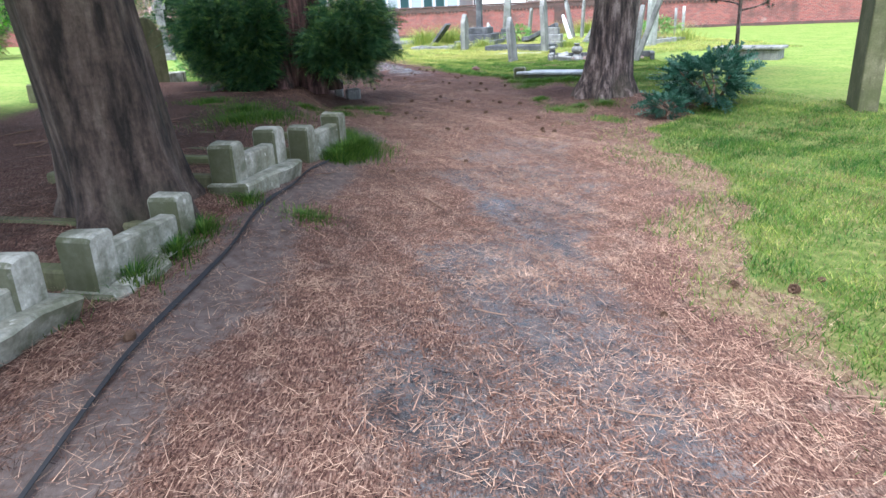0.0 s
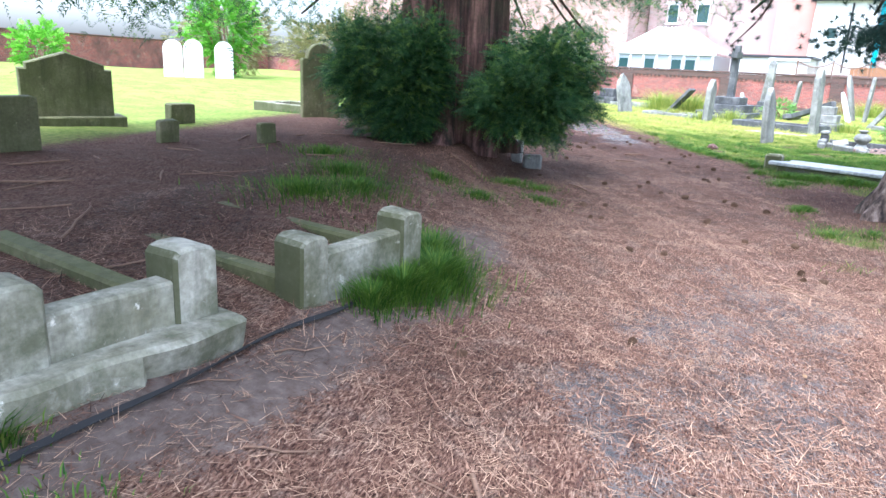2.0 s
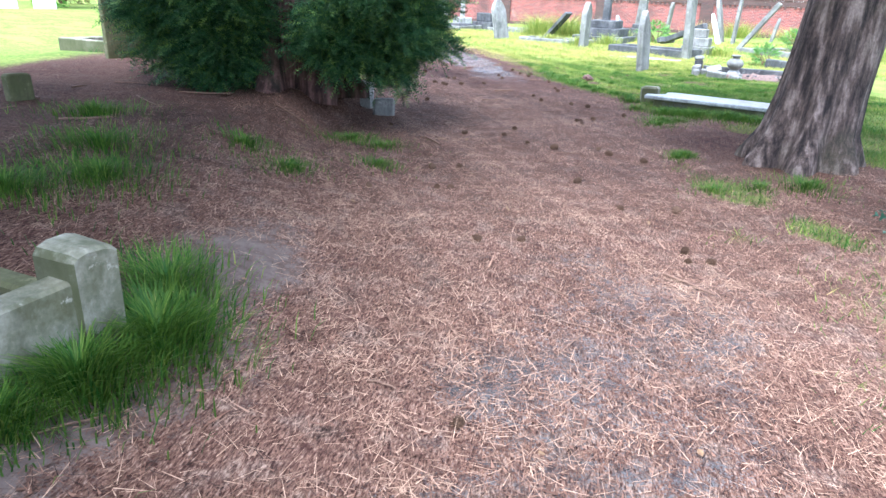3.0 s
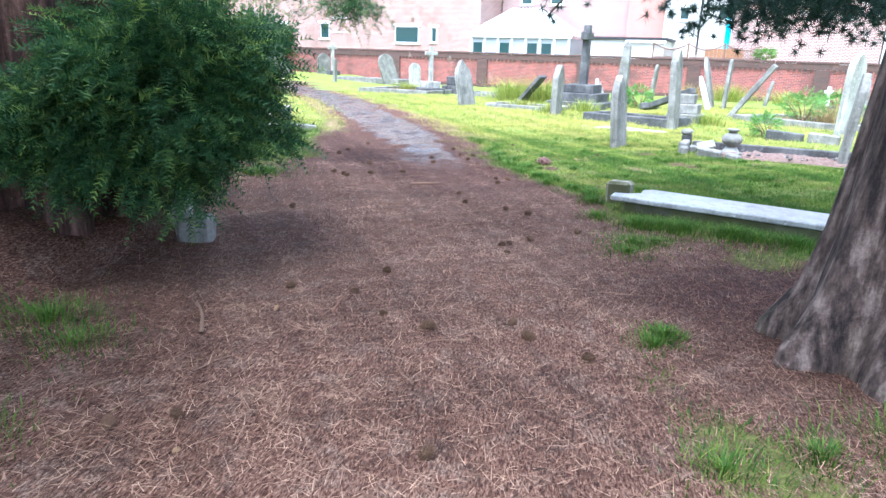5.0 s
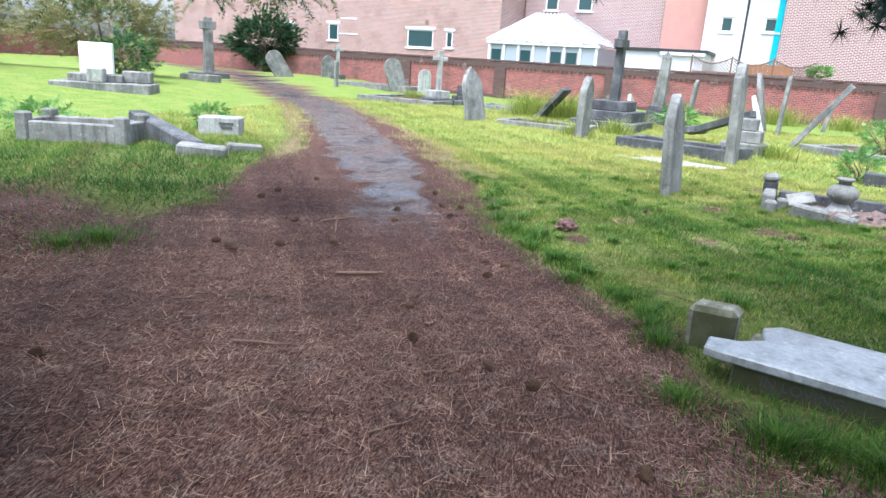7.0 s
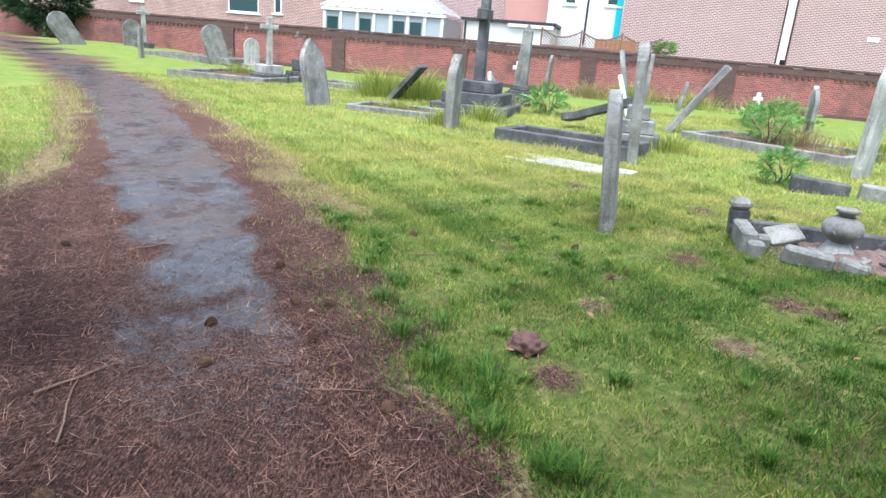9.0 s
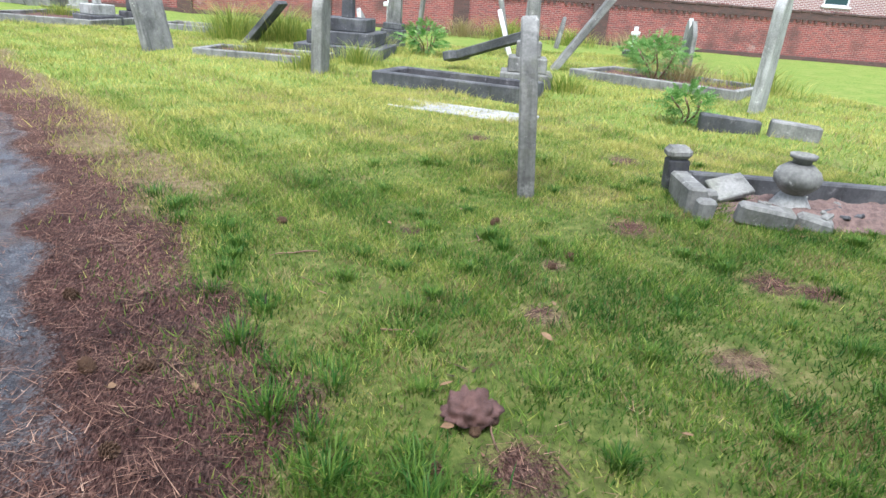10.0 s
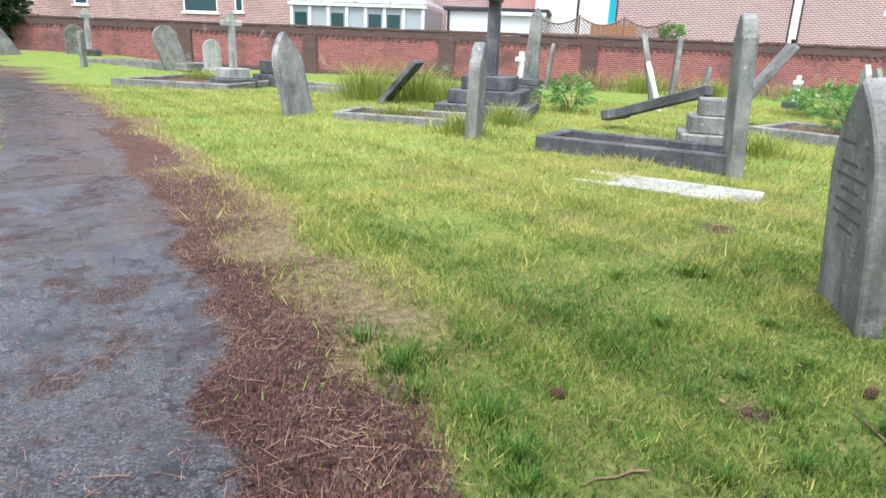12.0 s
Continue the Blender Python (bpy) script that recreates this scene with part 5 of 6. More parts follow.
def needle_tufts(rng, centres, n_needles=46, length=0.11, width=0.004):
    c = np.repeat(np.asarray(centres), n_needles, 0)
    d = rng.normal(size=c.shape) + np.array([0, 0, -0.1])
    d /= np.linalg.norm(d, axis=1, keepdims=True)
    s = np.cross(d, rng.normal(size=c.shape))
    s /= np.linalg.norm(s, axis=1, keepdims=True)
    tip = c + d * length * rng.uniform(0.6, 1.2, (len(c), 1))
    v = np.stack([c - s * width, c + s * width, tip], 1).reshape(-1, 3)
    tone = np.repeat(np.repeat(np.clip(rng.normal(0.4, 0.25, len(centres)), 0, 1), n_needles), 3)
    return v, np.arange(len(v)).reshape(-1, 3), {"tone": tone}


def pine_tree():
    base = on(3.08, 12.3)
    t = thing("pine_tree", Matrix.Translation(base), "tall pine with deeply ridged grey-brown bark", "tree")
    rng = np.random.default_rng(21)
    trunk(t, 0, (0.11, 0.03), 0.395, 0.29, 9.0, PINE_BARK, 1.38, 72, 0.05, 7, 2.0)
    tips = []
    limbs = [((0.3, 0.1, 4.2), (-1.9, 3.6, 2.55)), ((0.3, 0.1, 4.4), (-0.2, 3.1, 2.5)), ((0.4, 0.2, 4.6), (0.7, 4.0, 2.6)), ((0.4, 0.1, 4.3), (-2.2, 2.6, 2.9)), ((0.5, 0.1, 5.0), (2.6, -1.6, 3.4)), ((0.5, 0.1, 5.2), (-2.0, -2.0, 4.0)), ((0.6, 0.2, 6.0), (2.8, 2.4, 4.6)), ((0.6, 0.2, 6.5), (-2.2, 1.0, 5.2)), ((0.7, 0.2, 7.5), (1.8, -2.2, 6.5)), ((0.8, 0.2, 8.5), (0.8, 2.2, 8.0)), ((0.4, 0.1, 4.6), (1.6, 2.9, 2.75))]
    reach = Vector((0.17, 0.45, 0))
    for k, (a, b) in enumerate(limbs):
        b = Vector(b) + reach
        limb(t, a, b, 0.07, PINE_BARK, 0.6)
        B, A = np.array(b), np.array(a)
        m = 90 if k < 4 or k == 10 else 120
        f = rng.uniform(0.55, 1.05, (m, 1))
        p = A + (B - A) * f + rng.normal(size=(m, 3)) * np.array([0.4, 0.4, 0.2]) + np.array([0, 0, 0.1])
        tips.append(p)
    tips.append(np.array(reach) + np.array([[-2.15, 3.85, 2.0], [-2.1, 3.95, 1.95], [-2.25, 3.8, 2.08], [-2.05, 3.8, 2.1], [-2.2, 3.9, 2.2], [-2.15, 3.85, 2.35]]))
    tips.append(rng.normal(size=(420, 3)) * np.array([0.5, 0.45, 0.17]) + np.array([0.32, 3.85, 2.2]))
    tips.append(rng.normal(size=(380, 3)) * np.array([0.55, 0.45, 0.2]) + np.array([1.27, 4.45, 2.3]))
    limb(t, (-1.33, 3.65, 3.0), (-1.98, 4.3, 2.0), 0.02, PINE_BARK, 0.05, "hanging_branch")
    limb(t, (0.07, 3.35, 2.9), (0.57, 4.05, 2.1), 0.025, PINE_BARK, 0.05, "hanging_branch")
    v, f, a = needle_tufts(rng, np.concatenate(tips))
    tagged(new("crown", mesh_of("crown", v, f, PINE_LEAF, a)), "blue-green tufts of long pine needles").parent = t
    # unseen high crown, shifted off the trunk to shade the ground below
    n = 2500
    q = rng.normal(size=(n, 3)) * np.array([1.8, 1.9, 0.9]) + np.array([-0.4, -1.7, 7.6])
    v, f, a = needle_tufts(rng, q, 26, 0.3, 0.012)
    tagged(new("upper_crown", mesh_of("upper_crown", v, f, PINE_LEAF, a))).parent = t


def left_tree():
    base = Vector((-2.12, 4.55, 0.24))
    t = thing("conifer_tree", Matrix.Translation(base), "massive brown-barked conifer trunk rising between graves", "tree")
    rng = np.random.default_rng(31)
    trunk(t, 0, (-0.08, -0.06), 0.37, 0.24, 8.0, FIR_BARK, 1.36, 56, 0.05, 5, 4.0)
    for k in range(9):
        a = k * 0.75
        limb(t, (-0.3, -0.35, 3.6 + 0.35 * k), (-0.5 + 3.0 * math.cos(a), 0.1 + 3.0 * math.sin(a), 3.7 + 0.4 * k), 0.08, FIR_BARK, 0.2)
    # crown above view, added over the bank to shade it
    n = 10500
    pts = np.stack([rng.uniform(-7.5, -0.9, n), rng.uniform(0.5, 10.5, n), 3.3 + 3.4 * rng.uniform(0, 1, n) ** 1.5], 1)
    pts = pts[field_noise(pts[:, 0], pts[:, 1], 2.2) > 0.22]
    way = pts - np.array([-2.3, 4.3, 4.5])
    foliage("crown", t, YEW_LEAF, pts, way * np.array([1, 1, 0.2]), "unseen spreading conifer branches shading the bank", seed=9, length=0.5, pairs=8, leaf=0.13, width=0.035)
    pts = rng.normal(size=(620, 3)) * np.array([1.1, 0.8, 0.3]) + np.array([-5.3, 8.9, 2.4])
    foliage("hanging_foliage", t, YEW_LEAF, pts, rng.normal(size=(620, 3)) * np.array([0.8, 0.8, 0.4]) + np.array([0, 0, -0.3]), seed=10, length=0.22, pairs=8, leaf=0.05, width=0.016)
    for ex, ey in ((-5.0, 8.6), (-5.9, 9.0), (-4.3, 8.4)):
        limb(t, (-0.25, -0.3, 3.7), (ex - base.x, ey - base.y, 2.2), 0.045, FIR_BARK, 0.4, "hanging_branch")


def shrub(name, x, y, w, h, material, label, n=700, leaf=0.05, width=0.03, z=None, seed=0, length=0.18, stems=6, depth=None):
    base = on(x, y) if z is None else Vector((x, y, z))
    t = thing(name, Matrix.Translation(base), label, "shrub" if "weed" not in name else "weed")
    rng = np.random.default_rng(100 + seed)
    for k in range(stems):
        a = 6.28 * k / stems
        limb(t, (0, 0, -0.05), (0.3 * w * math.cos(a), 0.3 * (depth or w) * math.sin(a), h * 0.7), max(0.008, 0.02 * h), STICK_BROWN, 0.1, "stem")
    p, d = shell(rng, n, (base.x, base.y, base.z + h * 0.52), (w / 2, (depth or w) / 2, h * 0.55), 0.3)
    ok = p[:, 2] > base.z
    foliage("leaves", t, material, p[ok], d[ok] + np.array([0, 0, 0.4]), seed=seed, length=length, pairs=5, leaf=leaf, width=width, droop=0.2)
    return t


def shrubs():
    shrub("holly_bush", 4.3, 10.6, 1.5, 0.82, HOLLY_LEAF, "low glossy blue-green bush in the grass", 900, 0.06, 0.035, seed=1)
    shrub("weed_clump", 3.45, 10.1, 0.7, 0.35, HOLLY_LEAF, "low leafy weeds at the foot of a bush", 200, 0.05, 0.03, seed=2)
    shrub("weed_clump", 4.25, 33.6, 1.3, 0.75, WEED_LEAF, "green weedy clump on a grave", 300, 0.07, 0.03, seed=3)
    shrub("weed_clump", 8.5, 29.8, 1.5, 0.95, WEED_LEAF, "bright green leafy weeds in a kerbed plot", 300, 0.07, 0.022, seed=4)
    shrub("weed_clump", 6.05, 24.85, 0.75, 0.5, WEED_LEAF, "small bushy weed in the lawn", 240, 0.05, 0.022, seed=5)
    shrub("weed_clump", 11.2, 34.4, 2.4, 0.8, WEED_LEAF, "spreading green weeds among headstones", 420, 0.08, 0.03, seed=6)
    shrub("dark_bush", -14.3, 33.4, 2.4, 1.6, YEW_LEAF, "dark evergreen bush behind a memorial", 650, 0.09, 0.04, seed=7)
    shrub("buff_shrub", -17.3, 36.5, 6.5, 3.3, BUFF_LEAF, "large pale buff shrub in leaf", 2600, 0.13, 0.05, seed=8, length=0.35)
    shrub("buff_shrub", -22.5, 34.5, 6.0, 3.6, BUFF_LEAF, "wide pale buff shrub in leaf", 2000, 0.13, 0.05, seed=9, length=0.35)
    shrub("lime_bush", -19.6, 29.9, 3.4, 4.2, LIME_LEAF, "bright lime green bush in open light", 1400, 0.14, 0.07, seed=10, length=0.35)
    shrub("lime_bush", -19.5, 20.3, 1.6, 1.7, LIME_LEAF, "small bright green bush", 400, 0.12, 0.06, seed=11, length=0.3)
    m = wall_pose(11.7, 1.0, 0).translation
    shrub("wall_shrub", m.x, m.y, 1.15, 0.55, WEED_LEAF, "round green shrub topping the boundary wall", 420, 0.05, 0.03, z=1.92, seed=12)
    m = wall_pose(-18.9, -0.55, 0).translation
    shrub("ivy_mass", m.x, m.y, 6.2, 3.5, IVY_LEAF, "heavy ivy with pale flowers climbing over the wall", 3200, 0.11, 0.08, seed=13, length=0.3, depth=1.5, stems=8)
    shrub("dark_bush", -5.7, 23.9, 0.8, 0.5, WEED_LEAF, "dark weeds behind a carved stone block", 160, 0.06, 0.025, seed=14)
    shrub("weed_clump", -7.6, 21.9, 1.4, 0.5, WEED_LEAF, "weeds growing through a kerbed grave", 260, 0.06, 0.025, seed=15)


yew_tree()
pine_tree()
left_tree()
shrubs()
headstone(6.25, 9.8, 0.75, 2.2, 0, "shoulder", STONE_OLIVE, "tall green-stained headstone seen near a bush", t=0.26)
low_tomb = thing("low_tomb", Matrix.Translation(on(8.7, 18.8)) @ pose(0, 0, 0, 0, 0, -38), "low grey chest tomb in the grass", "tomb")
part("body", roughen(box(-0.8, 0.8, -0.35, 0.35, -0.1, 0.24, 0.02), 0.008, 3), STONE_GREY, low_tomb)
part("lid", roughen(box(-0.88, 0.88, -0.42, 0.42, 0.24, 0.32, 0.02), 0.008, 3), STONE_GREY, low_tomb)


def sapling():
    t = thing("pine_sapling", Matrix.Translation(on(5.66, 12.9)), "spindly bare-stemmed pine sapling behind a bush", "tree")
    rng = np.random.default_rng(71)
    part("stem", tube([(0.0, 0, -0.1), (0.04, 0.02, 0.8), (0.02, 0.0, 1.5), (0.08, 0.03, 2.2)], [0.05, 0.04, 0.032, 0.015], 8), PINE_BARK, t, shade=True)
    tips = []
    for k in range(9):
        a, z, r = k * 2.4, 1.35 + 0.1 * k, 0.55 - 0.035 * k
        b = (r * math.cos(a), r * math.sin(a), z + 0.12)
        limb(t, (0.03, 0.01, z), b, 0.012, PINE_BARK, 0.04)
        tips += [np.array(b) + rng.normal(size=3) * 0.07 for _ in range(7)]
    v, f, at = needle_tufts(rng, np.array(tips), 40, 0.08, 0.003)
    tagged(new("crown", mesh_of("crown", v, f, PINE_LEAF, at)), "sparse blue-green needle tufts").parent = t


sapling()


# ---- grass, needles and litter ----
def blades(rng, x, y, h, w, lean=0.5, lush=0.0):
    n = len(x)
    z = gz(x, y)
    a = rng.uniform(0, 2 * math.pi, n)
    hh = h * rng.uniform(0.5, 1.3, n)
    b = rng.uniform(0, 2 * math.pi, n)
    off = hh * lean * rng.uniform(0.1, 1.1, n)
    dx, dy = np.cos(a) * w / 2, np.sin(a) * w / 2
    v = np.stack([np.stack([x - dx, y - dy, z - 0.006], 1), np.stack([x + dx, y + dy, z - 0.006], 1), np.stack([x + off * np.cos(b), y + off * np.sin(b), z + hh], 1)], 1).reshape(-1, 3)
    # Shade under the yew and pine is put into blade tone; open lawn yellower.
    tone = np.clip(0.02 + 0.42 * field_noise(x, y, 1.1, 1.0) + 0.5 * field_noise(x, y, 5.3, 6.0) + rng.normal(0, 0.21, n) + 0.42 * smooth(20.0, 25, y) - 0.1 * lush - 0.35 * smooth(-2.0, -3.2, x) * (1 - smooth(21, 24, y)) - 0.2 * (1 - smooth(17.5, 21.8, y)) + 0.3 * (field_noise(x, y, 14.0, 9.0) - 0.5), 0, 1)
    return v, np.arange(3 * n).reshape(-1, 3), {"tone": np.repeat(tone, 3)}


def lawn(name, x0, x1, y0, y1, n, h, w, label, seed):
    rng = np.random.default_rng(seed)
    x, y = rng.uniform(x0, x1, n), rng.uniform(y0, y1, n)
    g, d, _, _ = cover(x, y)
    pick = rng.uniform(0, 1, n)
    lush = smooth(0.56, 0.72, field_noise(x, y, 2.3, 8.0))
    clump = 0.25 + 0.9 * field_noise(x, y, 6.5, 2.0) + 0.5 * field_noise(x, y, 19.0, 5.0)
    dry = (rng.uniform(0, 1, n) < np.maximum(d * 0.75, 0.18 + 0.4 * smooth(0.5, 0.72, field_noise(x, y, 2.1, 31.0)) * smooth(0.35, 0.6, field_noise(x, y, 8.3, 33.0))))
    near = blade_cover(x, y)
    ok = (pick < np.maximum(g, d * 0.6) * (near if h < 0.068 else 1 - 0.7 * near) * (1 - 0.6 * smooth(0.6, 0.72, field_noise(x, y, 2.7, 12.0))) * (1 - 0.9 * bare_spots(x, y)))
    for nm, sel, m, k in ((name, ok & ~dry, GRASS, 1.0), ("dry_" + name, ok & dry, DRY_GRASS, 0.7)):
        if sel.sum() > 50:
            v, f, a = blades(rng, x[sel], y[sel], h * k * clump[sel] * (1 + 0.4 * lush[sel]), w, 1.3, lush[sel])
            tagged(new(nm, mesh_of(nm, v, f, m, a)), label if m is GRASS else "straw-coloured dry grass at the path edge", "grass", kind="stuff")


lawn("lawn_grass", -2.6, 6.4, 16.2, 28.0, 760000, 0.036, 0.008, "short green lawn grass beside the path", 1)
lawn("lawn_grass", 1.4, 6.8, 1.5, 10.5, 170000, 0.045, 0.008, "short green grass beside the path", 2)
lawn("lawn_grass", 1.2, 6.0, 10.5, 16.2, 70000, 0.055, 0.006, "thin grass under a pine", 3)
lawn("lawn_grass", -7.5, -2.6, 15.5, 26.0, 80000, 0.065, 0.009, "green grass among old graves", 4)
lawn("lawn_grass", -8.0, 12.0, 22.0, 37.0, 170000, 0.07, 0.014, "open churchyard grass", 5)


def tuft(x, y, r, h, n=160, material=None, label="tuft of green grass on bare litter", seed=0, w=0.006, bright=0.22):
    rng = np.random.default_rng(int(1000 + 97 * x + 31 * y + seed))
    q, a = np.abs(rng.normal(0, 0.5, n)), rng.uniform(0, 6.28, n)
    px, py = x + r * q * np.cos(a), y + r * q * np.sin(a)
    hh = h * rng.uniform(0.5, 1.15, n) * np.exp(-0.5 * q)
    z = gz(px, py)
    a2 = a + rng.normal(0, 0.6, n)
    o = hh * rng.uniform(0.3, 1.3, n)
    dx, dy = -np.sin(a2) * w / 2, np.cos(a2) * w / 2
    mx, my = px + 0.35 * o * np.cos(a2), py + 0.35 * o * np.sin(a2)
    v = np.stack([np.stack([px - dx, py - dy, z - 0.01], 1), np.stack([px + dx, py + dy, z - 0.01], 1), np.stack([mx + dx * 0.8, my + dy * 0.8, z + 0.65 * hh], 1), np.stack([mx - dx * 0.8, my - dy * 0.8, z + 0.65 * hh], 1), np.stack([px + o * np.cos(a2), py + o * np.sin(a2), z + hh], 1), np.stack([px + o * np.cos(a2), py + o * np.sin(a2), z + hh + 0.001], 1)], 1).reshape(-1, 3)
    k = np.arange(n)[:, None] * 6
    f = np.concatenate([k + np.array([0, 1, 2, 3]), k + np.array([3, 2, 4, 5])])
    tone = np.repeat(np.clip(rng.normal(bright, 0.18, n), 0, 1), 6)
    v = v - np.array(on(x, y))
    ob = new("grass_tuft", mesh_of("grass_tuft", v, f, material or GRASS, {"tone": tone}))
    ob.location = on(x, y)
    return tagged(ob, label, "grass", "grass tufts", "stuff")


for x, y, r, h, n in ((-0.95, 6.75, 0.22, 0.26, 700), (-0.88, 7.1, 0.26, 0.26, 800), (-1.0, 6.45, 0.14, 0.2, 300), (-1.05, 7.45, 0.25, 0.22, 420), (-2.3, 8.0, 0.5, 0.17, 520), (-2.1, 8.5, 0.4, 0.16, 420), (-1.55, 4.15, 0.12, 0.16, 160), (-1.62, 3.85, 0.14, 0.16, 180), (-1.4, 4.72, 0.12, 0.12, 140), (-0.98, 4.6, 0.16, 0.07, 150), 
                      (-2.6, 9.2, 0.45, 0.16, 420), (-3.4, 10.3, 0.45, 0.15, 350), (-1.37, 9.65, 0.3, 0.1, 240), (-0.9, 10.4, 0.25, 0.09, 180), (-1.7, 3.45, 0.14, 0.18, 170), (-1.9, 2.95, 0.13, 0.15, 130), (-0.88, 4.6, 0.12, 0.05, 80),
                      (-1.9, 10.05, 0.28, 0.11, 240), (-1.5, 11.6, 0.35, 0.12, 260), (-1.1, 11.3, 0.3, 0.09, 200), (1.86, 12.15, 0.14, 0.09, 130), (1.98, 11.0, 0.22, 0.08, 140), (2.4, 11.15, 0.16, 0.09, 140), (2.85, 11.3, 0.3, 0.13, 260), (1.94, 12.3, 0.12, 0.1, 200),
                      (1.98, 14.3, 0.3, 0.09, 260), (1.9, 14.0, 0.25, 0.08, 200), (2.2, 14.4, 0.25, 0.08, 200), (2.9, 14.7, 0.4, 0.1, 260), (-2.4, 16.6, 0.35, 0.12, 320), (-2.5, 16.3, 0.3, 0.1, 220), (2.3, 15.0, 0.4, 0.13, 300), (3.1, 14.6, 0.4, 0.13, 300), (2.1, 15.0, 0.2, 0.16, 260), (2.5, 14.85, 0.22, 0.16, 260), (2.9, 14.7, 0.22, 0.16, 260), (3.4, 14.55, 0.25, 0.16, 260), (1.75, 15.3, 0.15, 0.13, 160)):
    tuft(x, y, r * 1.5, h * 0.72, int(n * 2.0))
for x, y, r, h, n in ((-0.4, 35.6, 1.2, 0.95, 700), (0.9, 35.4, 1.1, 1.0, 700), (1.6, 34.6, 0.8, 0.7, 400), (0.2, 31.4, 0.9, 0.35, 400), (9.5, 42.2, 1.6, 0.9, 700), (7.8, 42.6, 1.2, 0.8, 450), (11.8, 41.4, 1.6, 0.7, 500), (14.0, 40.6, 1.6, 0.7, 450), (9.3, 30.0, 1.2, 0.6, 450), (5.5, 27.6, 0.7, 0.4, 300), (10.6, 28.9, 1.2, 0.6, 350), (-5.6, 40.2, 1.2, 0.4, 400), (1.2, 29.3, 0.6, 0.4, 300), (2.3, 30.9, 0.8, 0.45, 350), (3.0, 33.2, 0.8, 0.5, 300)):
    tuft(x, y, r, h, n, DRY_GRASS if n == 450 else GRASS, "tall seeding grass around old graves", 5, 0.014, 0.68)

edge_rng = random.Random(77)
for k in range(30):
    y = 15.9 + 0.19 * k + edge_rng.uniform(-0.08, 0.08)
    tuft(edges_at(y)[1] + edge_rng.uniform(0.02, 0.3), y, edge_rng.uniform(0.14, 0.3), edge_rng.uniform(0.05, 0.1), 170, None, "lush dark grass overhanging the path edge", k, 0.006, 0.16)


turf_rng = random.Random(91)
for k in range(110):
    x, y = turf_rng.uniform(0.7, 4.8), turf_rng.uniform(16.8, 22.5)
    if x > edges_at(y)[1] + 0.15:
        tuft(x, y, turf_rng.uniform(0.08, 0.24), turf_rng.uniform(0.035, 0.075), 130, None, "low lush clump of lawn grass", k, 0.006, turf_rng.uniform(0.12, 0.34))


def fallen_needles():
    rng = np.random.default_rng(41)
    n = 760000
    x, y = rng.uniform(-3.2, 3.6, n), 0.8 + 24.5 * rng.uniform(0, 1, n)
    g, d, t, w = cover(x, y)
    ok = rng.uniform(0, 1, n) < np.clip(1 - 1.1 * g - 0.5 * d - (0.3 + 0.58 * smooth(15, 18, y)) * t - 0.55 * w, 0.03, 1) * np.clip(-0.25 + 1.1 * field_noise(x, y, 4.0, 14.0) + 0.9 * field_noise(x, y, 15.0, 21.0), 0.06, 1)
    x, y = x[ok], y[ok]
    n = len(x)
    z = gz(x, y) + rng.uniform(0.003, 0.014, n)
    a = rng.uniform(0, math.pi, n)
    L, W = rng.uniform(0.012, 0.045, n), rng.uniform(0.0008, 0.002, n)
    wide = rng.uniform(0, 1, n) < 0.07
    W[wide] = rng.uniform(0.003, 0.0075, wide.sum())
    L[wide] *= 0.55
    long = rng.uniform(0, 1, n) < 0.05
    L[long] = rng.uniform(0.04, 0.08, long.sum())
    tilt = rng.normal(0, 0.2, n)
    c, s = np.cos(a), np.sin(a)
    e = np.stack([c * L, s * L, tilt * L], 1)
    q = np.stack([-s * W, c * W, np.zeros(n)], 1)
    p = np.stack([x, y, z + np.abs(tilt) * L], 1)
    v = np.stack([p - e - q, p - e + q, p + e], 1).reshape(-1, 3)
    tone = np.clip(rng.normal(0.4, 0.28, n) + 0.6 * (field_noise(x, y, 3.0) - 0.5) + 0.7 * (field_noise(x, y, 13.0, 3.0) - 0.5) - 0.36 * damp_shade(x, y), 0, 1)
    pale = long | (rng.uniform(0, 1, n) < 0.03)
    tone[pale] = rng.uniform(0.8, 1.0, pale.sum()) - 0.28 * damp_shade(x, y)[pale]
    tone[wide] = rng.uniform(0.1, 0.7, wide.sum()) - 0.35 * damp_shade(x, y)[wide]
    ob = new("fallen_needles", mesh_of("fallen_needles", v, np.arange(3 * n).reshape(-1, 3), NEEDLE_LITTER, {"tone": np.repeat(tone, 3)}))
    tagged(ob, "red-brown fallen needles and bark flakes on the path", "leaf litter", kind="stuff")


fallen_needles()


def cone_mesh():
    bm = bmesh.new()
    add = lathe([(0.006, -0.034), (0.016, -0.026), (0.02, -0.008), (0.015, 0.015), (0.004, 0.034)], 8)
    me = bpy.data.meshes.new("core")
    add.to_mesh(me)
    add.free()
    bm.from_mesh(me)
    bpy.data.meshes.remove(me)
    for k in range(44):
        f = k / 43
        z = -0.03 + 0.062 * f
        r = 0.012 + 0.011 * math.sin(math.pi * (0.15 + 0.8 * f))
        m = pose(0, 0, z, 0, 0, 137.5 * k) @ pose(r, 0, 0, 0, -28 - 25 * f, 0)
        add_box(bm, -0.006, 0.011, -0.006, 0.006, -0.0016, 0.0016, 0, m)
    return from_bm("pine_cone", bm, CONE_BROWN)


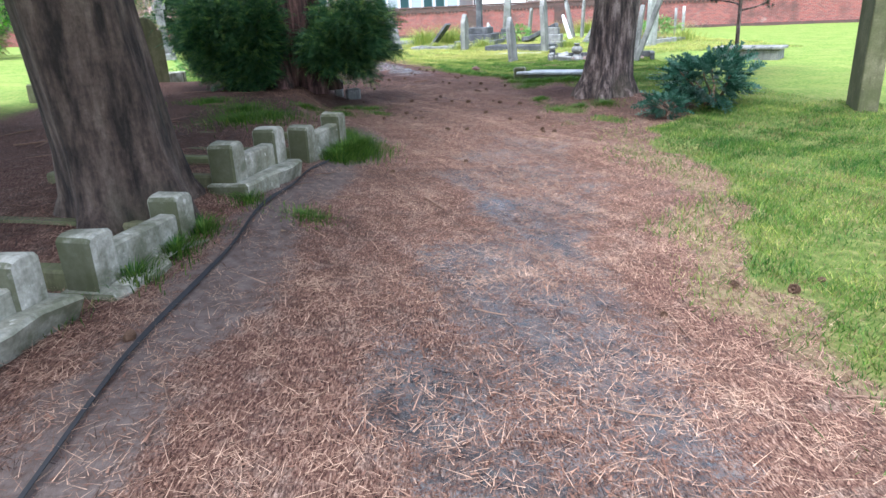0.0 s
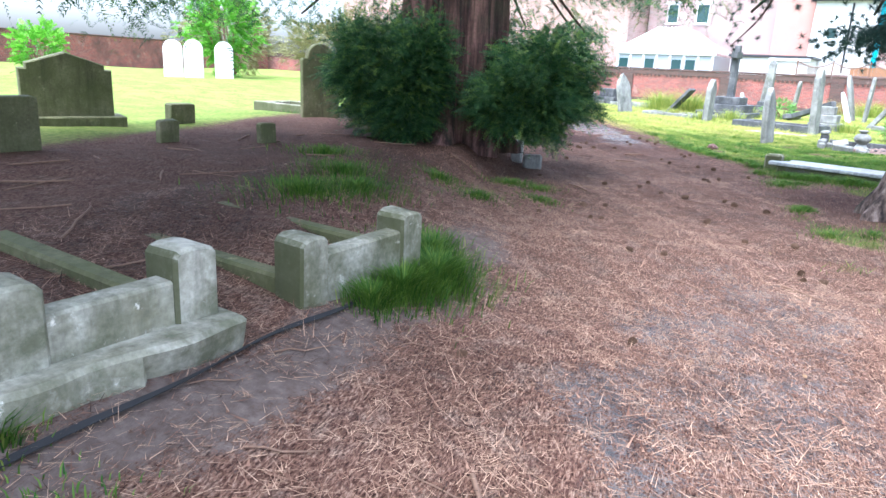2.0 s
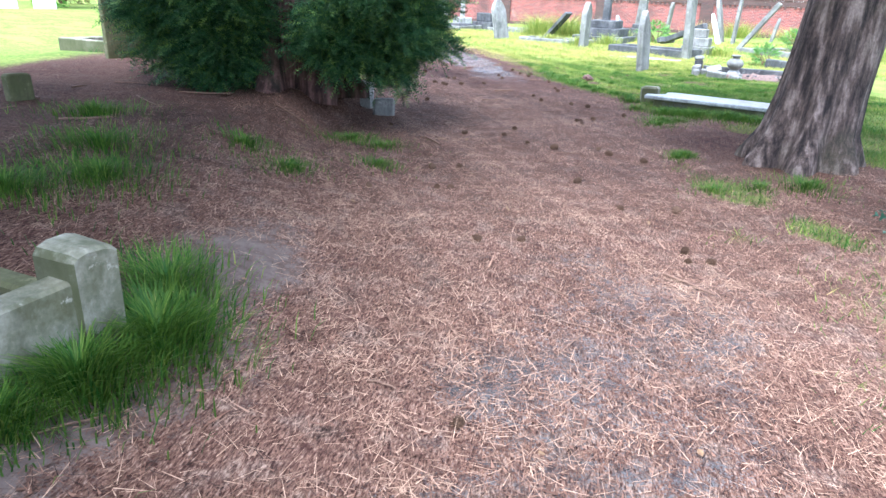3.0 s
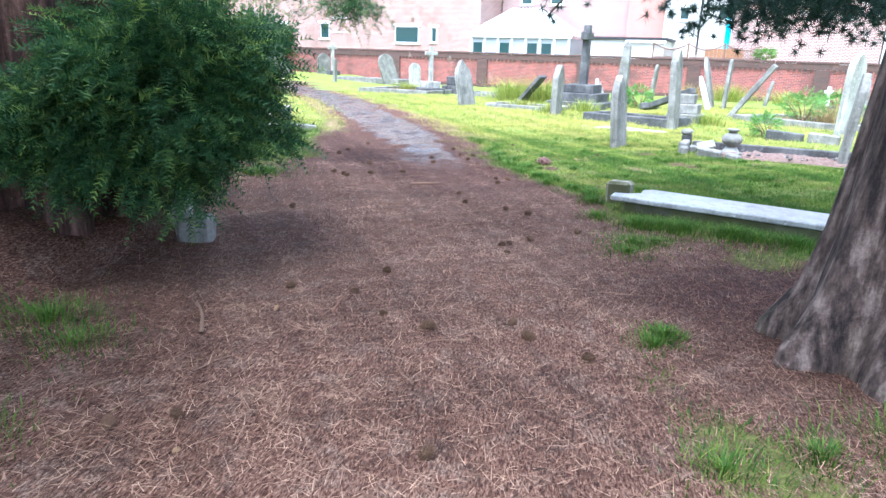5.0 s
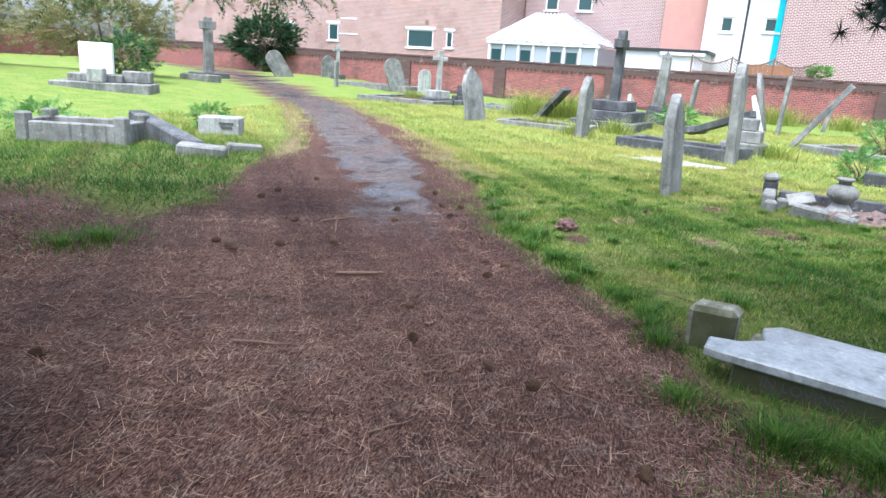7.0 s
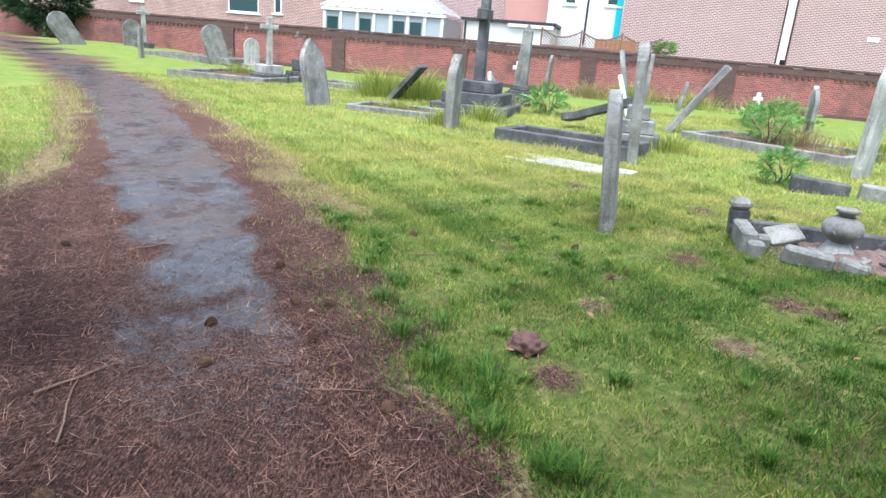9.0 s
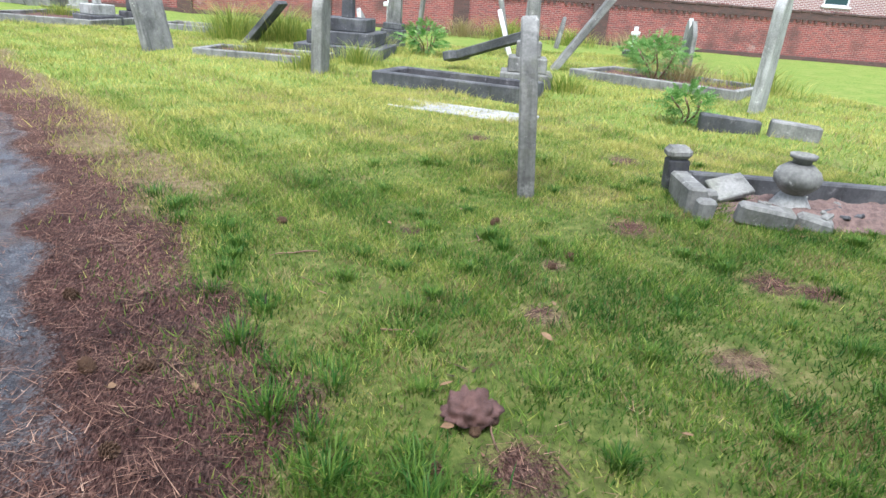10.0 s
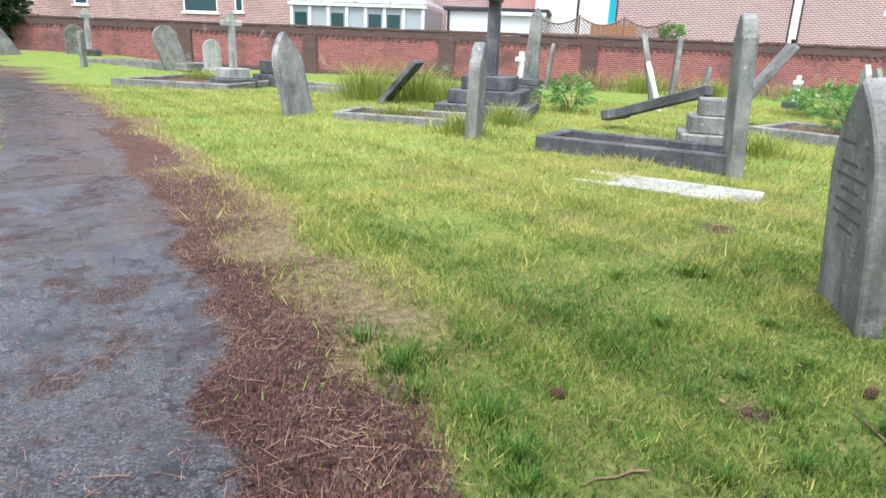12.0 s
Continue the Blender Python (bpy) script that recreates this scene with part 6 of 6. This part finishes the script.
def cones():
    me = cone_mesh()
    rng = random.Random(5)
    spots = [(-1.43, 2.74), (1.78, 3.81), (2.1, 3.7), (2.36, 3.86), (1.22, 3.43), (0.29, 7.07), (1.12, 10.17), (1.49, 9.28), (-0.21, 10.04), (1.5, 9.46), (1.64, 9.32), (-0.31, 9.99), (-0.75, 9.6), (0.14, 8.89), (0.86, 14.03), (0.29, 12.12), (-0.43, 12.49), (0.92, 13.77), (0.02, 12.44), (-1.4, 16.77), (-0.01, 18.6), (0.2, 16.09), (-1.35, 16.71), (-1.58, 16.88), (-0.74, 17.29), (-1.51, 18.02), (-0.61, 18.82), (0.41, 17.93), (0.54, 17.27), (0.7, 17.2)]
    spots += [(-2.08, 19.12), (-2.11, 18.76), (-1.98, 20.03), (-1.13, 17.09), (-0.19, 19.13), (0.02, 19.11), (-0.41, 19.8), (0.55, 20.83), (1.97, 20.83), (2.02, 19.95), (2.2, 20.1)]
    spots += [(rng.uniform(-1.4, 1.8), rng.uniform(11, 19)) for _ in range(14)] + [(rng.uniform(-1.0, 1.6), rng.uniform(5, 11)) for _ in range(6)] + [(rng.uniform(0.8, 1.6), rng.uniform(14, 16)) for _ in range(5)]
    for x, y in spots:
        ob = new("pine_cone", me)
        s = rng.uniform(0.65, 1.1)
        ob.matrix_basis = Matrix.Translation(on(x, y, 0.02 * s)) @ pose(0, 0, 0, rng.uniform(60, 110), rng.uniform(-30, 30), rng.uniform(0, 360)) @ Matrix.Scale(s, 4)
        tagged(ob, "brown open pine cone lying on the ground", "pine cone", "fallen pine cones")


cones()


def sticks():
    rng = random.Random(9)
    ends = [((-0.47, 16.61), (-0.14, 16.7), 0.014), ((-0.85, 17.61), (-1.02, 18.15), 0.006), ((-0.55, 11.53), (-0.82, 12.0), 0.011), ((-0.13, 5.44), (0.02, 5.13), 0.01), ((-1.13, 17.98), (-0.89, 18.3), 0.007), ((-0.55, 15.2), (-0.25, 15.25), 0.009), ((1.3, 9.0), (1.55, 8.75), 0.008)]
    for _ in range(26):
        x, y, a, L = rng.uniform(-5.0, -2.0), rng.uniform(5.5, 12.5), rng.uniform(0, 6.28), rng.uniform(0.25, 0.8)
        ends.append(((x, y), (x + L * math.cos(a), y + L * math.sin(a)), rng.uniform(0.005, 0.011)))
    for _ in range(130):
        x, y, a, L = rng.uniform(-1.3, 1.9), rng.uniform(2, 21), rng.uniform(0, 6.28), rng.uniform(0.07, 0.3)
        ends.append(((x, y), (x + L * math.cos(a), y + L * math.sin(a)), rng.uniform(0.002, 0.005)))
    for (x0, y0), (x1, y1), r in ends:
        pts = []
        for k in range(5):
            f = k / 4
            pts.append(on(x0 + (x1 - x0) * f + rng.uniform(-0.012, 0.012), y0 + (y1 - y0) * f + rng.uniform(-0.012, 0.012), r + 0.008) - on(x0, y0))
        ob = part("fallen_twig", tube(pts, [r, r * 0.95, r * 0.85, r * 0.75, r * 0.5], 6), STICK_BROWN, None, shade=True)
        ob.location = on(x0, y0)
        tagged(ob, "thin dead twig lying on the needles", "twig", "fallen twigs")


sticks()


def dog_lead():
    pts = [(-1.3, 1.0), (-1.36, 2.5), (-1.34, 3.6), (-1.3, 4.3), (-1.24, 4.9), (-1.17, 5.5), (-1.1, 6.0), (-1.06, 6.4), (-1.08, 6.8), (-1.0, 7.15)]
    bm = bmesh.new()
    P = []
    for k in range(73):
        f = k / 72 * (len(pts) - 1)
        i = min(int(f), len(pts) - 2)
        g = f - i
        x = pts[i][0] + (pts[i + 1][0] - pts[i][0]) * g + 0.015 * math.sin(f * 3.1)
        P.append(on(x, pts[i][1] + (pts[i + 1][1] - pts[i][1]) * g, 0.022))
    rows = []
    for k, p in enumerate(P):
        d = (P[min(k + 1, 72)] - P[max(k - 1, 0)]).normalized()
        s = Vector((d.y, -d.x, 0.35 * math.sin(k * 0.35))).normalized() * 0.014
        rows.append([bm.verts.new(p + s + Vector((0, 0, 0.003))), bm.verts.new(p - s + Vector((0, 0, 0.003))), bm.verts.new(p - s), bm.verts.new(p + s)])
    for a, b in zip(rows, rows[1:]):
        for i in range(4):
            bm.faces.new((a[i], a[(i + 1) % 4], b[(i + 1) % 4], b[i]))
    bm.faces.new(rows[0])
    bm.faces.new(rows[-1])
    ob = part("dog_lead", bm, BLACK_WEB, None)
    tagged(ob, "long black webbing lead trailing along the path edge", "dog lead")


dog_lead()
fungus = thing("bracket_fungus", Matrix.Translation(on(1.15, 18.62)) @ pose(0, 0, 0, 0, 12, 30), "broken reddish brown fungus lump in the grass", "fungus")
bm = bmesh.new()
bmesh.ops.create_icosphere(bm, subdivisions=4, radius=1)
for v in bm.verts:
    v.co = Vector((v.co.x * 0.105, v.co.y * 0.085, max(v.co.z, -0.3) * 0.07 + 0.03)) * (1 + 0.3 * noise.noise(v.co * 2.5) + 0.22 * noise.noise(v.co * 6.0) + 0.1 * noise.noise(v.co * 15.0))
part("cap", bm, plain_mat("fungus_brown", (0.11, 0.055, 0.045), 0.7, vary=0.5, scale=30, relief=0.8), fungus, shade=True)


def dead_leaves():
    rng = random.Random(17)
    buff = plain_mat("dead_leaf", (0.22, 0.13, 0.065), 0.7, vary=0.4, scale=25)
    for k in range(46):
        x, y = (rng.uniform(0.6, 4.6), rng.uniform(17.2, 23.5)) if k % 2 else (rng.uniform(-1.6, 2.2), rng.uniform(2.5, 19))
        bm = bmesh.new()
        L, W = rng.uniform(0.014, 0.032), rng.uniform(0.008, 0.017)
        c = rng.uniform(0.2, 0.6)
        pts = [(-L, 0, 0), (-L * 0.3, -W, c * W), (L * 0.6, -W * 0.7, c * W), (L, 0, 0.004), (L * 0.6, W * 0.7, c * W), (-L * 0.3, W, c * W)]
        vs = [bm.verts.new(p) for p in pts]
        bm.faces.new((vs[0], vs[1], vs[2], vs[3]))
        bm.faces.new((vs[0], vs[3], vs[4], vs[5]))
        r = bmesh.ops.extrude_face_region(bm, geom=bm.faces[:])
        bmesh.ops.translate(bm, vec=(0, 0, 0.0015), verts=[v for v in r["geom"] if isinstance(v, bmesh.types.BMVert)])
        ob = part("dead_leaf", bm, buff, None)
        ob.matrix_basis = Matrix.Translation(on(x, y, 0.045 if k % 2 else 0.016)) @ pose(0, 0, 0, rng.uniform(-25, 25), rng.uniform(-25, 25), rng.uniform(0, 360))
        tagged(ob, "small curled buff dead leaf on the ground", "leaf", "dead leaves")


dead_leaves()


# ---- far sides that close the place ----
def far_walls():
    for nm, x0, x1, y0, y1 in (("wall_west", -36.4, -36, -30, 58), ("wall_south", -36, 40, -30.4, -30), ("wall_east", 40, 40.4, -30, 35)):
        w = thing(nm, Matrix.Identity(4), "plain red brick boundary wall in the distance", "wall", kind="structure")
        part("brickwork", box(x0, x1, y0, y1, -0.3, 2.2), RED_BRICK, w)
        part("coping", box(x0 - 0.05, x1 + 0.05, y0 - 0.05, y1 + 0.05, 2.204, 2.3, 0.02), DARK_BRICK, w)


far_walls()
